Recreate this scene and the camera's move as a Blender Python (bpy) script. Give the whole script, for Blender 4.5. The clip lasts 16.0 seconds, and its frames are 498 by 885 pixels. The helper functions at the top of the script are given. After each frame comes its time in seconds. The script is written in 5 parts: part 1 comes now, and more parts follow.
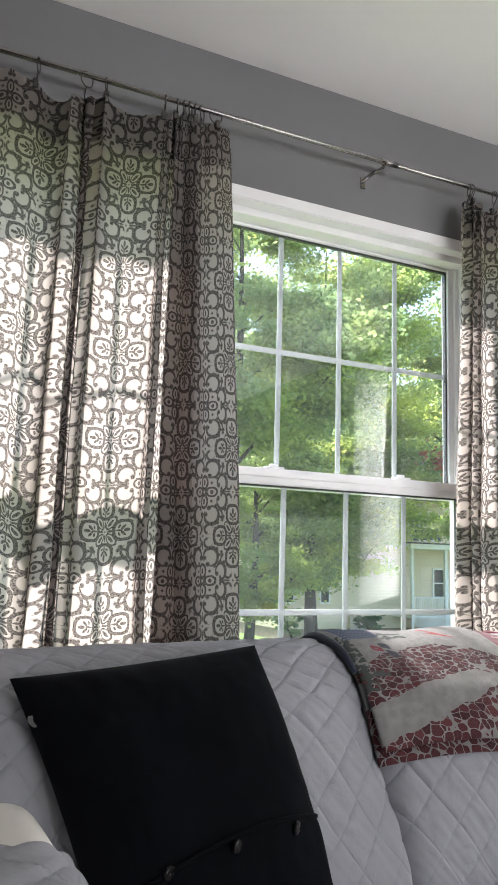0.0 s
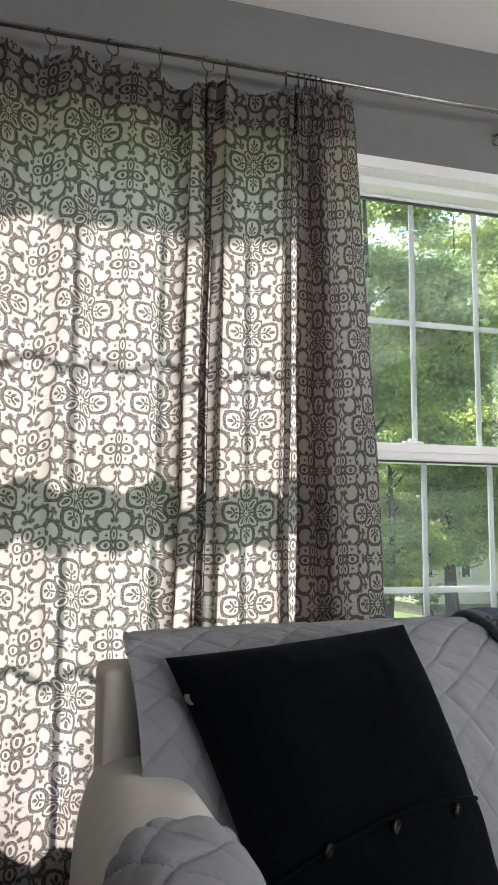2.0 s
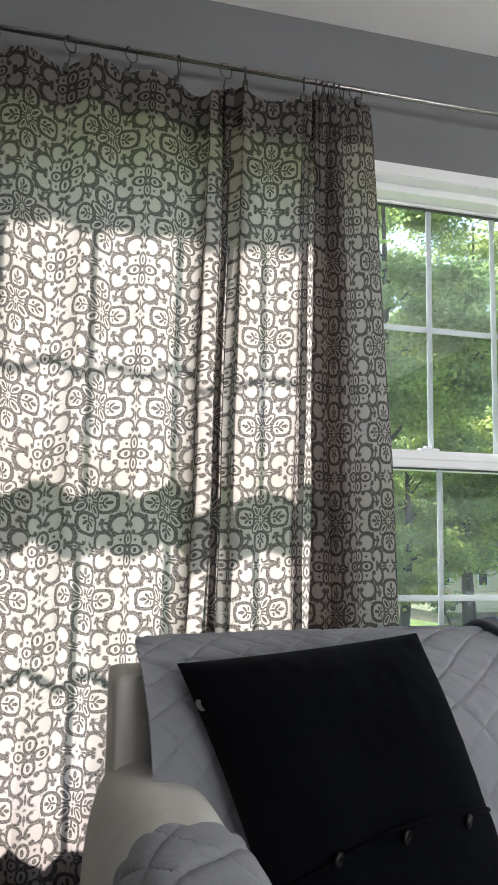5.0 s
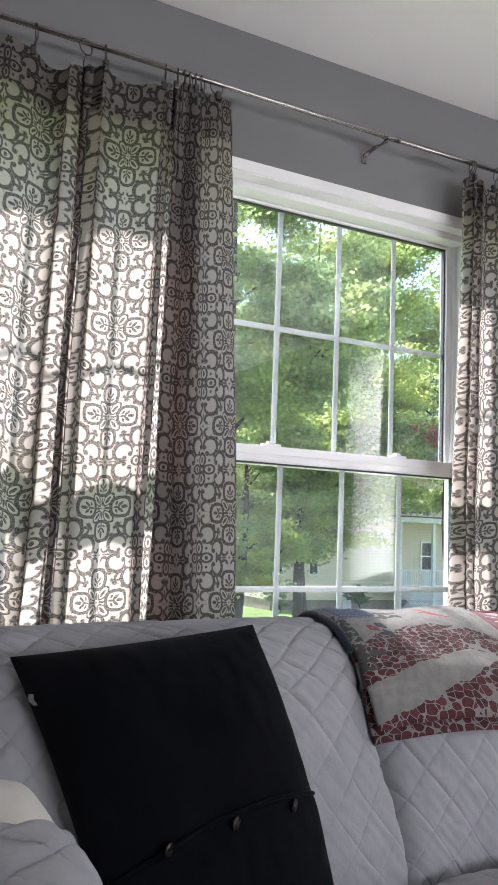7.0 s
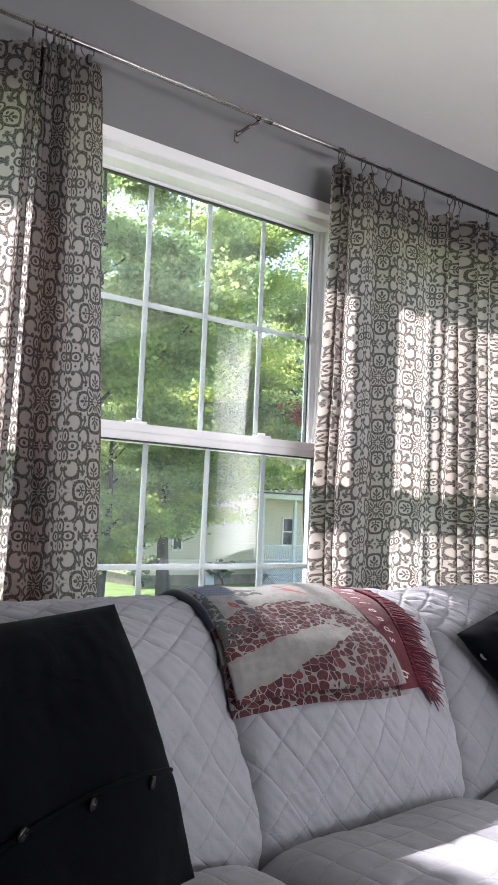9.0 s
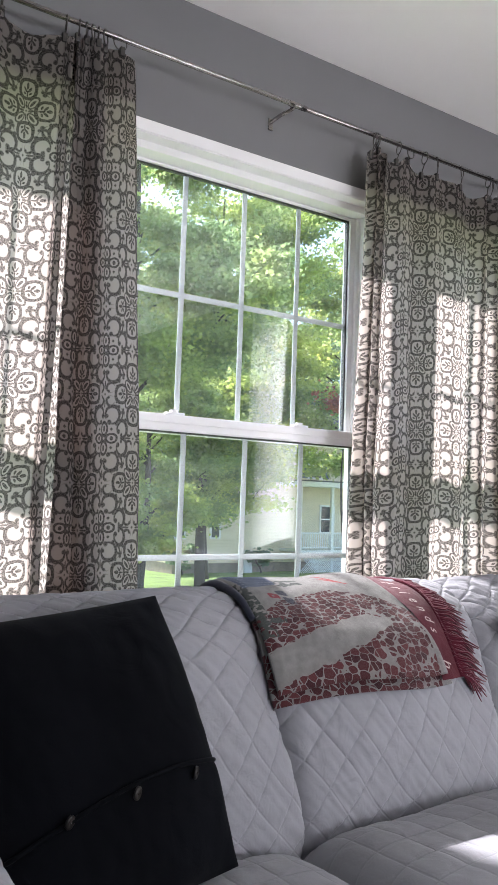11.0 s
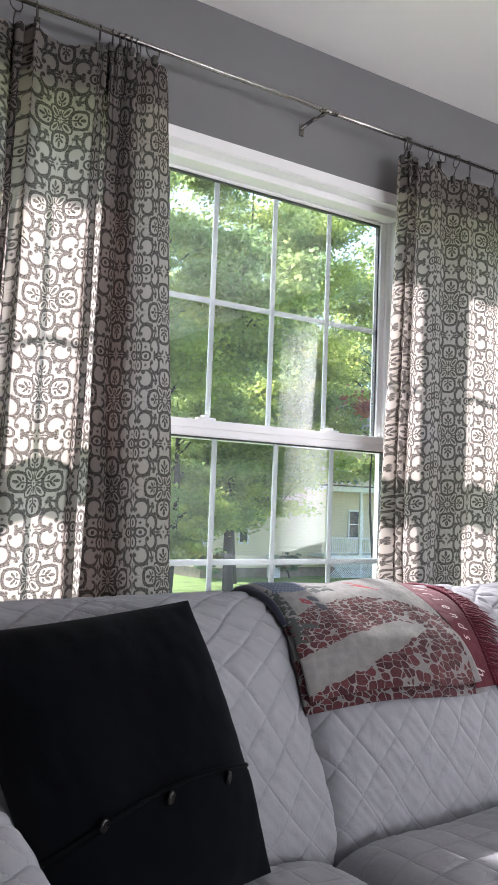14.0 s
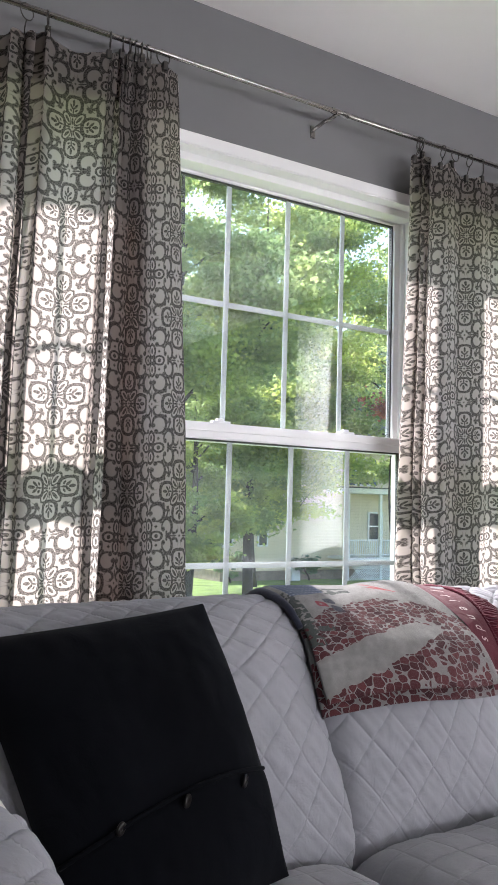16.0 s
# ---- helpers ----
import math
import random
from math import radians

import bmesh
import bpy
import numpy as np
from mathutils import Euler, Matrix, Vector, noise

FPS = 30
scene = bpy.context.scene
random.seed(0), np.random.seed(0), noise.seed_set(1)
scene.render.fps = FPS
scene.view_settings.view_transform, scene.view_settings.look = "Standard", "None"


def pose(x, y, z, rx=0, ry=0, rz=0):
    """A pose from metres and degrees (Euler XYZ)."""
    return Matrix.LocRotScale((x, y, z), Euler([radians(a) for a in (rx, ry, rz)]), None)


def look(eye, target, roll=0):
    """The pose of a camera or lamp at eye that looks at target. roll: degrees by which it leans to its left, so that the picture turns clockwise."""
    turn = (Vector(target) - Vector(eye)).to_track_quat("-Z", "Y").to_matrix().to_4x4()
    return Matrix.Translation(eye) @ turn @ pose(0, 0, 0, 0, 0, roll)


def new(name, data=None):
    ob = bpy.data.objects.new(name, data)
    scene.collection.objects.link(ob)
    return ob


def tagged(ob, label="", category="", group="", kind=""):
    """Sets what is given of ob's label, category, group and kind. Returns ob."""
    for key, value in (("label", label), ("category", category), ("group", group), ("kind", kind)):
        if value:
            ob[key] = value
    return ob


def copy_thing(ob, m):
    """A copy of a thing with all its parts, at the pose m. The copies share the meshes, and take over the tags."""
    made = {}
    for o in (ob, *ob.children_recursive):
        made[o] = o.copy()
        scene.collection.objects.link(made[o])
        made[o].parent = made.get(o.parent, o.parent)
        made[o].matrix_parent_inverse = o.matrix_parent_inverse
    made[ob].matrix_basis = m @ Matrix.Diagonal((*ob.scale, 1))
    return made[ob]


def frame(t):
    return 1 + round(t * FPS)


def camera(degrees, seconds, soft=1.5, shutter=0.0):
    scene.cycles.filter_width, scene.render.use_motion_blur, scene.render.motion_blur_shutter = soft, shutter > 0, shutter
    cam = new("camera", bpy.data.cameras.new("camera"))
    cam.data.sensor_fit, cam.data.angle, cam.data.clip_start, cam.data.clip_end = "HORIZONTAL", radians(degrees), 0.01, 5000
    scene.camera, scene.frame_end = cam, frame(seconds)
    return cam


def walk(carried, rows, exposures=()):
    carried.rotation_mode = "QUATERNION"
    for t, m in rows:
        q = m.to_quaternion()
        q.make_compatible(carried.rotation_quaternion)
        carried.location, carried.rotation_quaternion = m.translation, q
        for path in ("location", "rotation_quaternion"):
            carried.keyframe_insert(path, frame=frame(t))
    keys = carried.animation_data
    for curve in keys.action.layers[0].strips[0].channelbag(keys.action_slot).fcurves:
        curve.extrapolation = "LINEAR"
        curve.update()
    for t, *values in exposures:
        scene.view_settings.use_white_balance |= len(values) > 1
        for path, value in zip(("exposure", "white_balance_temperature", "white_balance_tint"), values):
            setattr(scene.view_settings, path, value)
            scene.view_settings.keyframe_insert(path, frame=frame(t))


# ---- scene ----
cam = camera(34.8, 16.0)
# seconds, eye, point looked at, roll in degrees
PATH = [
    (0, (-0.042, -0.007, 1.04), (0.822, 1.773, 1.332), 1.6),
    (0.5, (-0.035, -0.008, 1.041), (0.816, 1.779, 1.333), 1.5),
    (1, (-0.041, -0.003, 1.044), (0.774, 1.802, 1.324), 1.2),
    (1.5, (-0.048, 0.006, 1.045), (0.633, 1.87, 1.299), 0.6),
    (2, (-0.053, 0.006, 1.045), (0.51, 1.912, 1.275), 0.3),
    (2.5, (-0.06, 0.015, 1.039), (0.458, 1.933, 1.266), 0.3),
    (3, (-0.049, 0.01, 1.04), (0.447, 1.935, 1.265), 0.6),
    (5.5, (-0.048, 0.004, 1.047), (0.497, 1.913, 1.295), 1.3),
    (6, (-0.049, 0.007, 1.044), (0.567, 1.894, 1.289), 1.4),
    (6.5, (-0.049, 0.006, 1.045), (0.694, 1.848, 1.285), 1.9),
    (7, (-0.057, 0.004, 1.055), (0.835, 1.781, 1.277), 2.2),
    (7.5, (-0.055, 0.0, 1.057), (0.929, 1.728, 1.269), 2.4),
    (8, (-0.051, 0.003, 1.055), (1.056, 1.657, 1.256), 2.6),
    (9.0, (-0.056, 0.005, 1.062), (1.128, 1.612, 1.237), 2.5),
    (10.5, (-0.061, 0.009, 1.073), (1.063, 1.657, 1.212), 2.1),
    (11, (-0.058, 0.007, 1.068), (1.051, 1.665, 1.209), 2.0),
    (11.5, (-0.056, 0.002, 1.068), (1.038, 1.671, 1.206), 2.0),
    (12, (-0.056, 0.001, 1.068), (1.022, 1.68, 1.21), 1.9),
    (12.5, (-0.056, 0.002, 1.069), (1.01, 1.688, 1.216), 2.0),
    (13, (-0.059, 0.003, 1.073), (1.0, 1.693, 1.222), 2.0),
    (13.5, (-0.067, 0.007, 1.072), (0.99, 1.699, 1.223), 2.1),
    (14, (-0.066, 0.009, 1.069), (0.983, 1.705, 1.219), 2.2),
    (14.5, (-0.061, 0.006, 1.069), (0.976, 1.71, 1.219), 2.3),
    (15, (-0.061, 0.005, 1.071), (0.965, 1.715, 1.219), 2.1),
    (15.5, (-0.054, -0.001, 1.071), (0.957, 1.718, 1.221), 1.8),
    (16, (-0.058, 0.004, 1.069), (0.951, 1.724, 1.225), 1.6),
]
# seconds, stops, kelvin, tint
EXPOSURES = [(0.0, 2.08, 6550, 11), (1.0, 2.02, 6550, 11), (2.0, 1.87, 6600, 10), (3.0, 1.82, 6600, 9), (5.5, 1.92, 6400, 8), (6.5, 2.02, 6400, 12), (8.0, 2.12, 6400, 15), (11.0, 2.13, 6350, 15), (16.0, 2.09, 6400, 15)]
walk(cam, [(t, look(eye, aim, roll)) for t, eye, aim, roll in PATH], EXPOSURES)

# ---- light ----
SUN_WAY = Vector((0.20, -1.0, -1.15)).normalized()
world = bpy.data.worlds.new("sky")
scene.world = world
world.use_nodes = True
_wn = world.node_tree.nodes
_sky = _wn.new("ShaderNodeTexSky")
_sky.sky_type = "NISHITA"
_sky.sun_disc = False
_sky.sun_elevation = math.asin(-SUN_WAY.z)
_sky.sun_rotation = math.atan2(-SUN_WAY.x, -SUN_WAY.y)
_wn["Background"].inputs["Strength"].default_value = 0.15
world.node_tree.links.new(_sky.outputs[0], _wn["Background"].inputs[0])
_sun = bpy.data.lights.new("sun", "SUN")
_sun.energy, _sun.angle, _sun.color = 3.1, radians(2.2), (1.0, 0.97, 0.94)
sun_lamp = new("sun", _sun)
sun_lamp.matrix_world = look((0, 20, 24), Vector((0, 20, 24)) + SUN_WAY)


def area_lamp(name, m, w, h, watts, colour):
    la = bpy.data.lights.new(name, "AREA")
    la.shape, la.size, la.size_y, la.energy, la.color = "RECTANGLE", w, h, watts, colour
    ob = new(name, la)
    ob.matrix_world = m
    return ob


RX0, RX1, RY0, CZ = -2.0, 2.86, -2.8, 2.414       # room: sides, back wall, ceiling
# added fill lamp before the closed back wall; daylight in the side window
area_lamp("back_fill_light", look((1.5, -2.72, 1.3), (1.5, 0, 2.9)), 2.2, 1.3, 28, (0.96, 0.97, 1.0))
area_lamp("side_window_daylight", look((RX1 + 0.10, 0.02, 1.32), (0.0, 0.02, 1.32)), 0.74, 1.56, 15, (1.0, 0.98, 0.96))


# ---- materials ----
def material(name, rough=0.7, metal=0.0, spec=0.5):
    m = bpy.data.materials.new(name)
    m.use_nodes = True
    b = m.node_tree.nodes["Principled BSDF"]
    b.inputs["Roughness"].default_value = rough
    b.inputs["Metallic"].default_value = metal
    b.inputs["Specular IOR Level"].default_value = spec
    return m, m.node_tree, b


def node(nt, kind, **given):
    n = nt.nodes.new(kind)
    for k, v in given.items():
        n.inputs[k.replace("_", " ")].default_value = v
    return n


def noise_tex(nt, scale, detail=4.0, coords="Object"):
    co = nt.nodes.new("ShaderNodeTexCoord")
    n = nt.nodes.new("ShaderNodeTexNoise")
    n.inputs["Scale"].default_value, n.inputs["Detail"].default_value = scale, detail
    nt.links.new(co.outputs[coords], n.inputs["Vector"])
    return n


def ramp(nt, src, stops):
    r = nt.nodes.new("ShaderNodeValToRGB")
    while len(r.color_ramp.elements) < len(stops):
        r.color_ramp.elements.new(0.5)
    for e, (p, c) in zip(r.color_ramp.elements, stops):
        e.position, e.color = p, (*c, 1)
    nt.links.new(src, r.inputs[0])
    return r.outputs[0]


def bump(nt, src, strength, distance, after=None):
    b = nt.nodes.new("ShaderNodeBump")
    b.inputs["Strength"].default_value, b.inputs["Distance"].default_value = strength, distance
    nt.links.new(src, b.inputs["Height"])
    if after:
        nt.links.new(after, b.inputs["Normal"])
    return b.outputs[0]


def math_node(nt, op, a, b=None, c=None):
    n = nt.nodes.new("ShaderNodeMath")
    n.operation = op
    for i, v in enumerate((a, b, c)):
        if v is None:
            continue
        if isinstance(v, (int, float)):
            n.inputs[i].default_value = v
        else:
            nt.links.new(v, n.inputs[i])
    return n.outputs[0]


def plain(name, colour, rough=0.7, metal=0.0, vary=0.06, scale=6.0, grain=120.0, relief=0.15, depth=0.001, spec=0.5):
    """A surface with stains at one scale and fine relief at another."""
    m, nt, b = material(name, rough, metal, spec)
    n = noise_tex(nt, scale)
    lo, hi = [max(0, c * (1 - vary)) for c in colour], [min(1, c * (1 + vary)) for c in colour]
    nt.links.new(ramp(nt, n.outputs[0], [(0.3, lo), (0.7, hi)]), b.inputs["Base Color"])
    g = noise_tex(nt, grain, 3.0)
    nt.links.new(bump(nt, g.outputs[0], relief, depth), b.inputs["Normal"])
    return m


WALL = plain("grey_wall_paint", (0.175, 0.175, 0.182), 0.55, vary=0.05, scale=2.5, grain=260, relief=0.25, depth=0.0006)
CEILING = plain("white_ceiling_paint", (0.91, 0.90, 0.88), 0.85, vary=0.02, scale=1.5, grain=180, relief=0.3, depth=0.0008)
FLOOR = plain("beige_carpet", (0.45, 0.40, 0.34), 0.95, vary=0.15, scale=5, grain=60)
TRIM = plain("white_gloss_paint", (0.86, 0.86, 0.86), 0.35, vary=0.03, scale=8, grain=90, relief=0.08)
VINYL = plain("white_vinyl", (0.90, 0.90, 0.90), 0.3, vary=0.02, scale=9, grain=200, relief=0.03)
# white like the vinyl, its colour greyed for the shade between the panes
SHADED_GRILLE = plain("shaded_white_grille", (0.56, 0.58, 0.59), 0.4, vary=0.03, scale=9)
GASKET = plain("dark_gasket", (0.05, 0.05, 0.05), 0.6)
NICKEL = plain("brushed_nickel", (0.30, 0.28, 0.27), 0.2, 1.0, vary=0.1, scale=30, grain=400, relief=0.05)
DARKMETAL = plain("dark_metal", (0.09, 0.085, 0.08), 0.45, 0.8, vary=0.2, scale=60)


def fabric(name, colour, vary=0.1, weave=900.0, sheen=0.2, rough=0.9, creases=0.5, crease_scale=22.0, spec=0.2):
    m, nt, b = material(name, rough, spec=spec)
    n = noise_tex(nt, 5.0, 6.0)
    lo, hi = [c * (1 - vary) for c in colour], [min(1, c * (1 + vary)) for c in colour]
    nt.links.new(ramp(nt, n.outputs[0], [(0.3, lo), (0.7, hi)]), b.inputs["Base Color"])
    c = noise_tex(nt, crease_scale, 5.0)
    c.inputs["Distortion"].default_value = 1.2
    w = noise_tex(nt, weave, 2.0)
    first = bump(nt, c.outputs[0], creases, 0.006)
    nt.links.new(bump(nt, w.outputs[0], 0.35, 0.0006, first), b.inputs["Normal"])
    b.inputs["Sheen Weight"].default_value = sheen
    return m


QUILT = fabric("grey_quilted_microfibre", (0.266, 0.268, 0.294), 0.05, sheen=0.1, creases=0.45)


def seams(m):
    """Narrow stitched seams along the quilting of the cloth coordinates, and small puckers beside them."""
    nt = m.node_tree
    b = nt.nodes["Principled BSDF"]
    uv = nt.nodes.new("ShaderNodeUVMap")
    uv.uv_map = "cloth"
    sep = nt.nodes.new("ShaderNodeSeparateXYZ")
    nt.links.new(uv.outputs[0], sep.inputs[0])
    lines = [math_node(nt, "PINGPONG", math_node(nt, op, sep.outputs[0], sep.outputs[1]), 0.5) for op in ("ADD", "SUBTRACT")]
    near = math_node(nt, "MINIMUM", *lines)
    groove = nt.nodes.new("ShaderNodeMapRange")
    groove.interpolation_type = "SMOOTHSTEP"
    groove.inputs["From Max"].default_value = 0.055
    nt.links.new(near, groove.inputs["Value"])
    puck = nt.nodes.new("ShaderNodeTexNoise")
    puck.inputs["Scale"].default_value, puck.inputs["Detail"].default_value = 7.0, 3.0
    nt.links.new(uv.outputs[0], puck.inputs["Vector"])
    fall = nt.nodes.new("ShaderNodeMapRange")
    fall.inputs["From Max"].default_value, fall.inputs["To Min"].default_value, fall.inputs["To Max"].default_value = 0.30, 1.0, 0.25
    nt.links.new(near, fall.inputs["Value"])
    height = math_node(nt, "ADD", groove.outputs[0], math_node(nt, "MULTIPLY", math_node(nt, "MULTIPLY", puck.outputs[0], fall.outputs[0]), 1.5))
    old = b.inputs["Normal"].links[0].from_socket
    nt.links.new(bump(nt, height, 0.45, 0.0024, old), b.inputs["Normal"])
    return m


COVER = fabric("off_white_sofa_cloth", (0.64, 0.615, 0.58), 0.05, creases=0.7, crease_scale=9)
seams(QUILT)
BLACK = fabric("black_cotton", (0.0030, 0.0035, 0.0050), 0.3, weave=700, sheen=0.035, creases=0.4, crease_scale=14, spec=0.03)
BUTTON = plain("dark_horn_button", (0.012, 0.010, 0.009), 0.3, vary=0.5, scale=90)
FRINGE = fabric("dark_red_yarn", (0.10, 0.010, 0.024), 0.35)
NAVY = fabric("navy_binding", (0.018, 0.022, 0.04), 0.3)


def damask_cloth():
    """Thin cotton with a printed lattice of flowers, ovals and scrolls; light shines through it."""
    m = bpy.data.materials.new("printed_curtain_cotton")
    m.use_nodes = True
    nt = m.node_tree
    nt.nodes.remove(nt.nodes["Principled BSDF"])
    M = lambda op, a, b=None, c=None: math_node(nt, op, a, b, c)
    uv = nt.nodes.new("ShaderNodeUVMap")
    uv.uv_map = "cloth"
    wob = nt.nodes.new("ShaderNodeTexNoise")
    wob.inputs["Scale"].default_value = 120
    nt.links.new(uv.outputs[0], wob.inputs["Vector"])
    wv = nt.nodes.new("ShaderNodeVectorMath")
    wv.operation = "MULTIPLY_ADD"
    nt.links.new(wob.outputs["Color"], wv.inputs[0])
    wv.inputs[1].default_value = (0.0028, 0.0028, 0)
    nt.links.new(uv.outputs[0], wv.inputs[2])
    sep = nt.nodes.new("ShaderNodeSeparateXYZ")
    nt.links.new(wv.outputs[0], sep.inputs[0])
    CELL_X, CELL_Y = 0.205, 0.217
    # mirrored quarter cell: flower at (0, 0), cross at (.5, .5)
    x = M("PINGPONG", M("DIVIDE", sep.outputs[0], CELL_X), 0.5)
    y = M("PINGPONG", M("DIVIDE", sep.outputs[1], CELL_Y), 0.5)

    def dist(cx, cy, sx=1.0, sy=1.0):
        dx = M("MULTIPLY", M("SUBTRACT", x, cx), 1 / sx)
        dy = M("MULTIPLY", M("SUBTRACT", y, cy), 1 / sy)
        return M("SQRT", M("ADD", M("MULTIPLY", dx, dx), M("MULTIPLY", dy, dy)))

    def tilted(cx, cy, ang, sx, sy):
        c, s = math.cos(ang), math.sin(ang)
        dx, dy = M("SUBTRACT", x, cx), M("SUBTRACT", y, cy)
        a = M("MULTIPLY", M("ADD", M("MULTIPLY", dx, c), M("MULTIPLY", dy, s)), 1 / sx)
        b = M("MULTIPLY", M("SUBTRACT", M("MULTIPLY", dy, c), M("MULTIPLY", dx, s)), 1 / sy)
        return M("SQRT", M("ADD", M("MULTIPLY", a, a), M("MULTIPLY", b, b)))

    def soft_square(cx, cy, sx, sy):
        dx = M("POWER", M("ABSOLUTE", M("MULTIPLY", M("SUBTRACT", x, cx), 1 / sx)), 2.7)
        dy = M("POWER", M("ABSOLUTE", M("MULTIPLY", M("SUBTRACT", y, cy), 1 / sy)), 2.7)
        return M("POWER", M("ADD", dx, dy), 1 / 2.7)

    def ring(d, r, w):
        return M("SUBTRACT", M("ABSOLUTE", M("SUBTRACT", d, r)), w)

    marks = []
    crescent = lambda cx, cy, r1, ox, oy, r2: M("MAXIMUM", M("SUBTRACT", dist(cx, cy), r1), M("SUBTRACT", r2, dist(ox, oy)))
    # flower: eight petals
    marks.append(ring(tilted(0.090, 0.090, math.pi / 4, 0.080, 0.044), 1.0, 0.15))
    marks.append(M("SUBTRACT", tilted(0.085, 0.085, math.pi / 4, 0.050, 0.017), 1.0))
    marks.append(M("SUBTRACT", tilted(0.070, 0.0, 0.0, 0.042, 0.013), 1.0))
    marks.append(M("SUBTRACT", tilted(0.0, 0.070, 0.0, 0.013, 0.042), 1.0))
    marks.append(M("SUBTRACT", dist(0.0, 0.0), 0.012))
    # ovals round the flower, each with a leafed bud
    for cx, cy, sx, sy in ((0.236, 0.0, 0.112, 0.102), (0.0, 0.242, 0.112, 0.105)):
        marks.append(M("SUBTRACT", M("ABSOLUTE", M("SUBTRACT", soft_square(cx, cy, sx, sy), 1.0)), 0.17))
        for along, across, turn, la, lb in ((-0.052, 0.0, 0.0, 0.040, 0.011), (0.036, 0.0, 0.0, 0.040, 0.019), (-0.006, 0.034, 0.7, 0.036, 0.015), (-0.050, 0.042, 1.2, 0.022, 0.012)):
            if cx:
                marks.append(M("SUBTRACT", tilted(cx + along, across, turn, la, lb), 1.0))
            else:
                marks.append(M("SUBTRACT", tilted(across, cy + along, math.pi / 2 - turn, la, lb), 1.0))
    # scrolls beside the cross: thick backs, thin ends, curled tips
    marks.append(M("MAXIMUM", crescent(0.378, 0.230, 0.116, 0.390, 0.241, 0.083), M("SUBTRACT", 0.046, dist(0.482, 0.322))))
    marks.append(M("MAXIMUM", crescent(0.212, 0.398, 0.116, 0.225, 0.407, 0.083), M("SUBTRACT", 0.046, dist(0.300, 0.484))))
    for cx, cy, q in ((0.425, 0.318, 0.028), (0.295, 0.425, 0.028), (0.462, 0.245, 0.024), (0.232, 0.466, 0.024), (0.300, 0.150, 0.026), (0.150, 0.300, 0.026), (0.205, 0.185, 0.026), (0.180, 0.215, 0.02),
                      (0.330, 0.340, 0.022), (0.268, 0.300, 0.02)):
        marks.append(M("SUBTRACT", dist(cx, cy), q))
    marks.append(crescent(0.268, 0.235, 0.072, 0.290, 0.222, 0.066))
    marks.append(crescent(0.235, 0.268, 0.072, 0.222, 0.290, 0.066))
    marks.append(M("SUBTRACT", tilted(0.478, 0.205, 1.25, 0.060, 0.013), 1.0))
    marks.append(M("SUBTRACT", tilted(0.185, 0.480, 0.30, 0.060, 0.013), 1.0))
    # cross of four loops
    for cx, cy, sx, sy in ((0.5, 0.392, 0.050, 0.072), (0.392, 0.5, 0.072, 0.050)):
        marks.append(ring(dist(cx, cy, sx, sy), 1.0, 0.24))
        marks.append(M("SUBTRACT", dist(cx, cy, sx * 0.3, sy * 0.5), 1.0))
    marks.append(ring(dist(0.5, 0.5), 0.024, 0.007))
    # stems, spindles, stars and dots
    marks.append(crescent(0.425, 0.078, 0.062, 0.408, 0.068, 0.048))
    marks.append(crescent(0.078, 0.425, 0.062, 0.068, 0.408, 0.048))
    marks.append(M("SUBTRACT", tilted(0.5, 0.10, 0.0, 0.010, 0.055), 1.0))
    marks.append(M("SUBTRACT", tilted(0.10, 0.5, 0.0, 0.055, 0.010), 1.0))
    marks.append(M("SUBTRACT", dist(0.445, 0.035), 0.018))
    marks.append(M("SUBTRACT", dist(0.035, 0.445), 0.018))
    marks.append(M("SUBTRACT", dist(0.5, 0.0), 0.013))
    marks.append(M("SUBTRACT", dist(0.0, 0.5), 0.013))
    marks.append(M("SUBTRACT", M("ADD", M("ABSOLUTE", M("SUBTRACT", x, 0.395)), M("ABSOLUTE", M("SUBTRACT", y, 0.395))), 0.020))
    marks.append(M("SUBTRACT", M("ADD", M("ABSOLUTE", M("SUBTRACT", x, 0.335)), M("ABSOLUTE", M("SUBTRACT", y, 0.09))), 0.018))
    marks.append(M("SUBTRACT", M("ADD", M("ABSOLUTE", M("SUBTRACT", x, 0.09)), M("ABSOLUTE", M("SUBTRACT", y, 0.335))), 0.018))
    d = marks[0]
    for k in marks[1:]:
        d = M("MINIMUM", d, k)
    soft = nt.nodes.new("ShaderNodeMapRange")
    soft.inputs["From Min"].default_value, soft.inputs["From Max"].default_value = 0.006, -0.006
    nt.links.new(d, soft.inputs["Value"])
    speck = nt.nodes.new("ShaderNodeTexNoise")
    speck.inputs["Scale"].default_value, speck.inputs["Detail"].default_value = 300, 4
    nt.links.new(uv.outputs[0], speck.inputs["Vector"])
    ink = M("MULTIPLY", soft.outputs[0], M("ADD", 0.16, M("MULTIPLY", speck.outputs[0], 1.30)))
    ink = M("MINIMUM", ink, 1.0)

    def two(pale, dark):
        mix = nt.nodes.new("ShaderNodeMix")
        mix.data_type = "RGBA"
        mix.inputs[6].default_value, mix.inputs[7].default_value = (*pale, 1), (*dark, 1)
        nt.links.new(ink, mix.inputs[0])
        return mix.outputs[2]

    weave = nt.nodes.new("ShaderNodeTexNoise")
    weave.inputs["Scale"].default_value = 30
    nt.links.new(uv.outputs[0], weave.inputs["Vector"])
    bmp = bump(nt, weave.outputs[0], 0.35, 0.004)
    dif, tra = nt.nodes.new("ShaderNodeBsdfDiffuse"), nt.nodes.new("ShaderNodeBsdfTranslucent")
